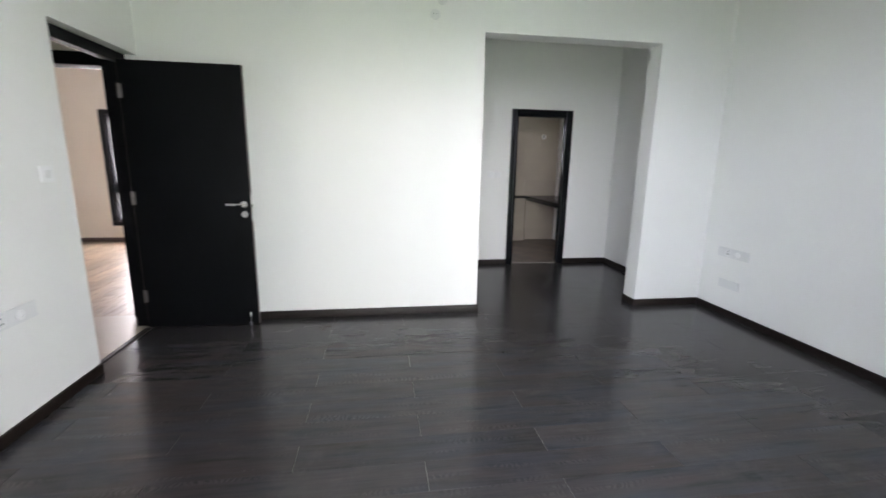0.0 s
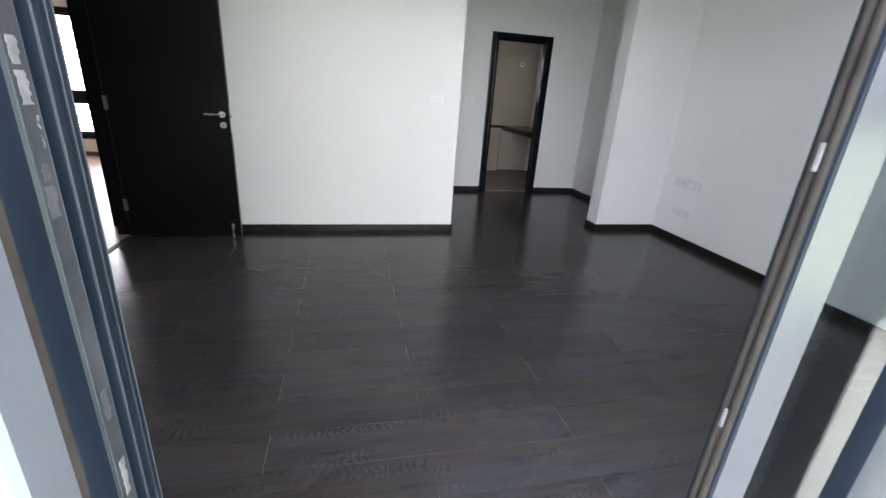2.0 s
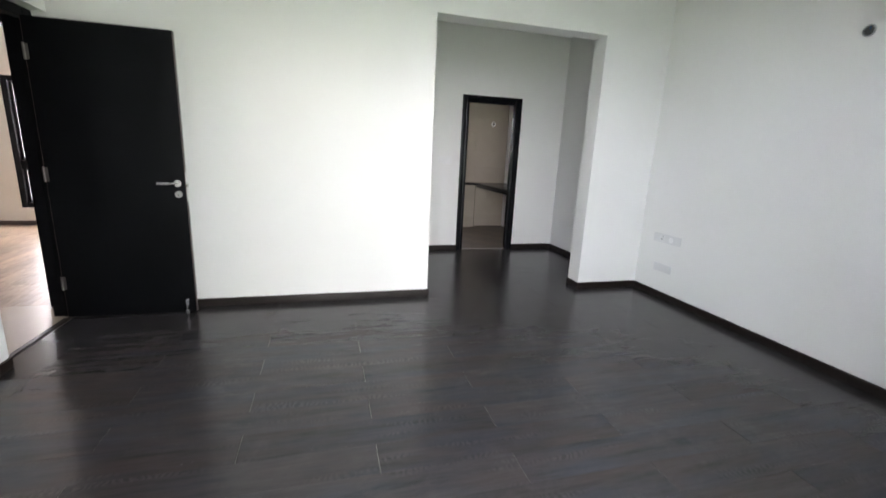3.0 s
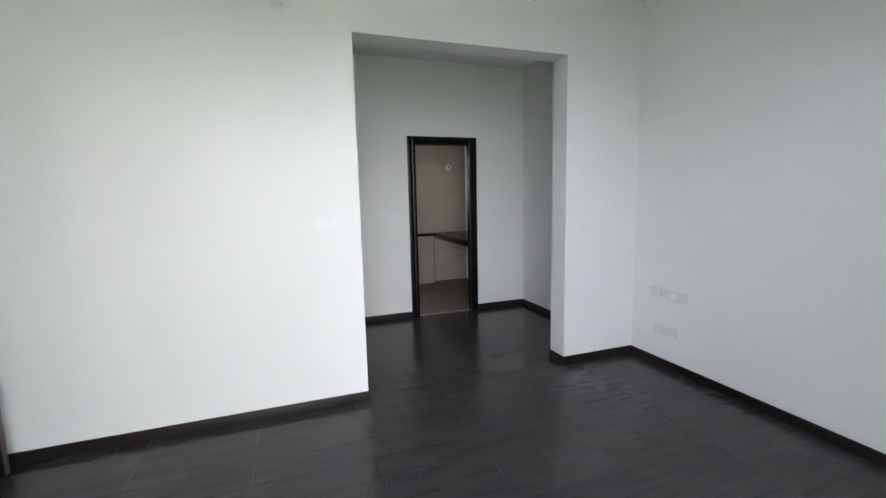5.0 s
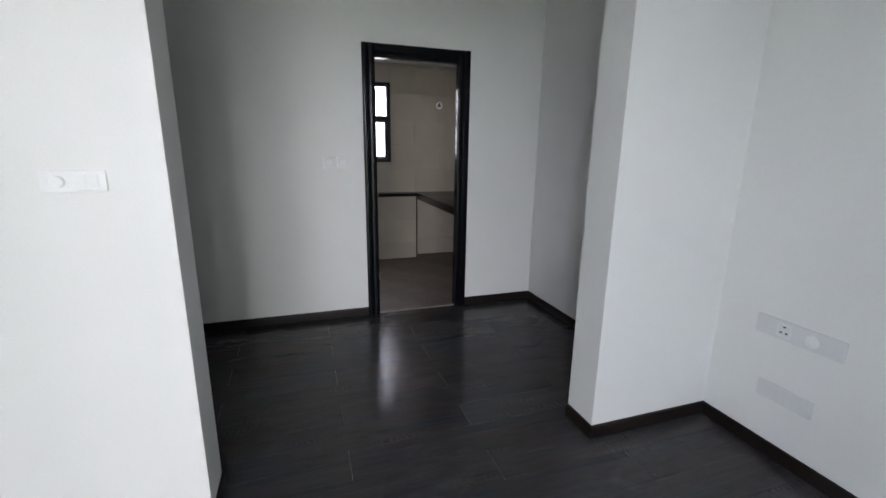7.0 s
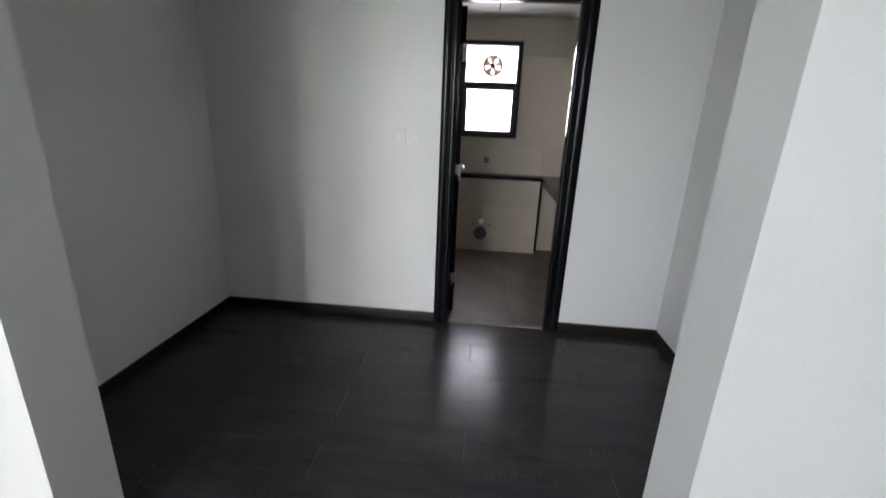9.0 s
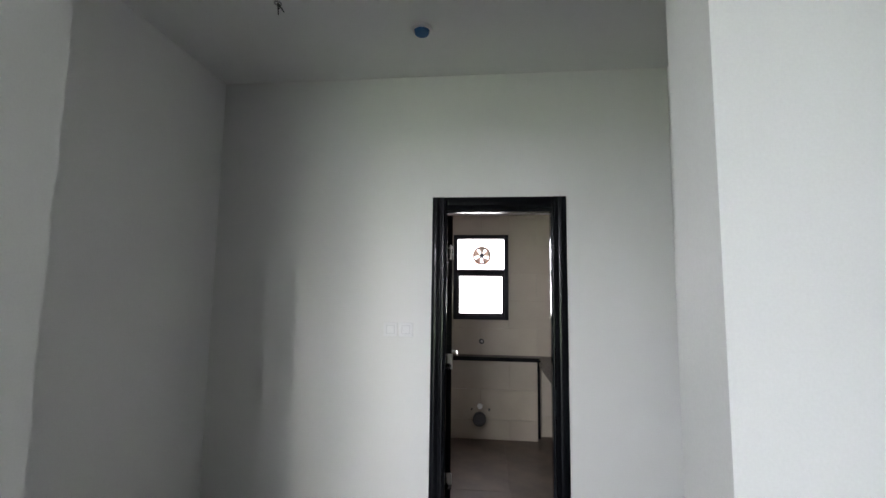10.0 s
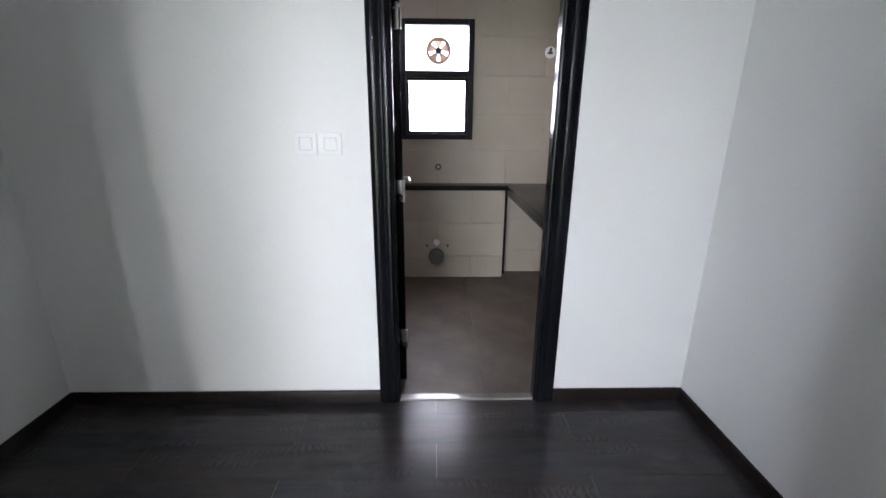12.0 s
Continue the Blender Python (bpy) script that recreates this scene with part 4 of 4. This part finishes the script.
part("plug", tube(bmesh.new(), (1.168, by + 0.002, 0.972), (1.168, by - 0.02, 0.972), 0.0118, None, 16), STEEL, pipe)
s = thing("round_cover_plate", "round white cover with dark pipe ends on the tiles", "cover plate")
part("disc", tube(bmesh.new(), (2.083, by, 1.9), (2.083, by - 0.006, 1.9), 0.045, 0.043, 36), WHITE_PLASTIC, s)
part("pipe_end", tube(bmesh.new(), (2.08, by - 0.006, 1.905), (2.08, by - 0.03, 1.925), 0.01, None, 14), DARK_PLASTIC, s)
part("pipe_end", tube(bmesh.new(), (2.06, by - 0.006, 1.895), (2.1, by - 0.012, 1.893), 0.008, None, 14), DARK_PLASTIC, s)


# ---- pieces: tiles and planks ----
def piece(name, me, parent, at):
    ob = new(name, me)
    ob.parent = parent
    ob.location = at
    return ob


cut = {}


def slab(w, d, h, material, name):
    """A shared block of that size with eased top edges, its corner at the origin."""
    key = (round(w, 3), round(d, 3), round(h, 3), material.name)
    if key not in cut:
        bm = bmesh.new()
        e = min(0.0007, w / 4, d / 4, h / 4)
        lo = [bm.verts.new(p) for p in ((0, 0, 0), (w, 0, 0), (w, d, 0), (0, d, 0))]
        mi = [bm.verts.new(p) for p in ((0, 0, h - e), (w, 0, h - e), (w, d, h - e), (0, d, h - e))]
        hi = [bm.verts.new(p) for p in ((e, e, h), (w - e, e, h), (w - e, d - e, h), (e, d - e, h))]
        for a, b in ((lo, mi), (mi, hi)):
            for k in range(4):
                bm.faces.new((a[k], a[(k + 1) % 4], b[(k + 1) % 4], b[k]))
        bm.faces.new(hi)
        bm.faces.new(lo)
        cut[key] = mesh_of(name, bm, material, False)
    return cut[key]


def rows_of(x0, x1, y0, y1, w, length, origin, shift, gap, side_gap, h, material, name, parent, z, swap=False, keep=None):
    """Courses of pieces over a rectangle: w deep, length long, each course shifted; swap lays them along y."""
    ox, oy = origin
    k = math.floor((y0 - oy) / w)
    while oy + k * w < y1 - 0.002:
        a, b = max(y0, oy + k * w), min(y1, oy + (k + 1) * w)
        n = math.floor((x0 - ox - (k % 2) * shift) / length)
        while ox + (k % 2) * shift + n * length < x1 - 0.002:
            c = max(x0, ox + (k % 2) * shift + n * length)
            d = min(x1, ox + (k % 2) * shift + (n + 1) * length)
            if b - a > 0.012 and d - c > 0.012 and (keep is None or keep(c, a, d, b)):
                me = slab(d - c - gap, b - a - side_gap, h, material, name) if not swap else slab(b - a - side_gap, d - c - gap, h, material, name)
                piece(name, me, parent, (c + gap / 2, a + side_gap / 2, z) if not swap else (a + side_gap / 2, c + gap / 2, z))
            n += 1
        k += 1


# laminate planks of bedroom and dressing space
rows_of(LEFT - 0.06, RIGHT, FRONT + 0.005, -0.124, 0.192, 1.235, (-0.72, -2.62), 0.62, 0.0023, 0.0001, 0.0025, PLANK, "plank", floor, -0.0025)
rows_of(LEFT, RIGHT, -0.124, 0.0, 0.192, 1.235, (-0.72, -2.62), 0.62, 0.0023, 0.0001, 0.0025, PLANK, "plank", floor, -0.0025)
rows_of(0.0, OPEN_W, 0.0, THICK, 0.192, 1.235, (-0.72, -2.62), 0.62, 0.0023, 0.0001, 0.0025, PLANK, "plank", floor, -0.0025)
rows_of(DRESS_LEFT, RIGHT, THICK, DRESS, 0.192, 1.235, (-0.72, -2.62), 0.62, 0.0023, 0.0001, 0.0025, PLANK, "plank", floor, -0.0025)
# far room planks and hall tiles
rows_of(0.2, ROOM_BACK, ROOM_L + 0.6, LEFT - 0.2, 0.19, 1.2, (0.2, ROOM_L), 0.6, 0.003, 0.003, 0.008, PALE_WOOD, "plank", room_floor, -0.008, True)
rows_of(HALL_L, LEFT - 0.1, -1.8, 0.2, 0.8, 0.8, (HALL_L, -0.6), 0.0, 0.003, 0.003, 0.008, HALL_TILE, "tile", hall_floor, -0.008)
rows_of(BATH_LEFT, RIGHT, DRESS + 0.05, by, 0.6, 0.6, (BATH_LEFT + 0.1, DRESS + 0.05), 0.0, 0.0012, 0.0012, 0.008, BATH_FLOOR_TILE, "tile", bath_floor, -0.008)


# bathroom wall tiles, laid upright
def wall_tiles(x0, x1, z0, z1, y, parent, origin, hole=None):
    ox, oz = origin
    k = math.floor((z0 - oz) / 0.3)
    while oz + k * 0.3 < z1 - 0.01:
        a, b = max(z0, oz + k * 0.3), min(z1, oz + (k + 1) * 0.3)
        n = math.floor((x0 - ox - (k % 2) * 0.3) / 0.6)
        while ox + (k % 2) * 0.3 + n * 0.6 < x1 - 0.01:
            c, d = max(x0, ox + (k % 2) * 0.3 + n * 0.6), min(x1, ox + (k % 2) * 0.3 + (n + 1) * 0.6)
            cells = [(c, d, a, b)]
            if hole and c < hole[1] and d > hole[0] and a < hole[3] and b > hole[2]:
                cells = []
                if c < hole[0]:
                    cells.append((c, hole[0], a, b))
                if d > hole[1]:
                    cells.append((hole[1], d, a, b))
                p, q = max(c, hole[0]), min(d, hole[1])
                if a < hole[2]:
                    cells.append((p, q, a, hole[2]))
                if b > hole[3]:
                    cells.append((p, q, hole[3], b))
            for c0, d0, a0, b0 in cells:
                if d0 - c0 > 0.012 and b0 - a0 > 0.012:
                    ob = new("tile", slab(d0 - c0 - 0.0025, b0 - a0 - 0.0025, 0.01, WALL_TILE, "tile"))
                    ob.parent = parent
                    ob.matrix_basis = pose(c0 + 0.00125, y + 0.01, a0 + 0.00125, 90, 0, 0)
            n += 1
        k += 1


wall_tiles(BATH_LEFT, RIGHT, 0, BATH_CEIL, by, bath_wall, (1.76, 0.815), (WX0 - 0.001, WX1 + 0.001, WZ0 - 0.001, WZ1 + 0.001))
wall_tiles(BATH_LEFT, LEDGE_X - 0.004, 0, STONE - 0.041, LEDGE_Y, ledge, (1.46, -0.1))
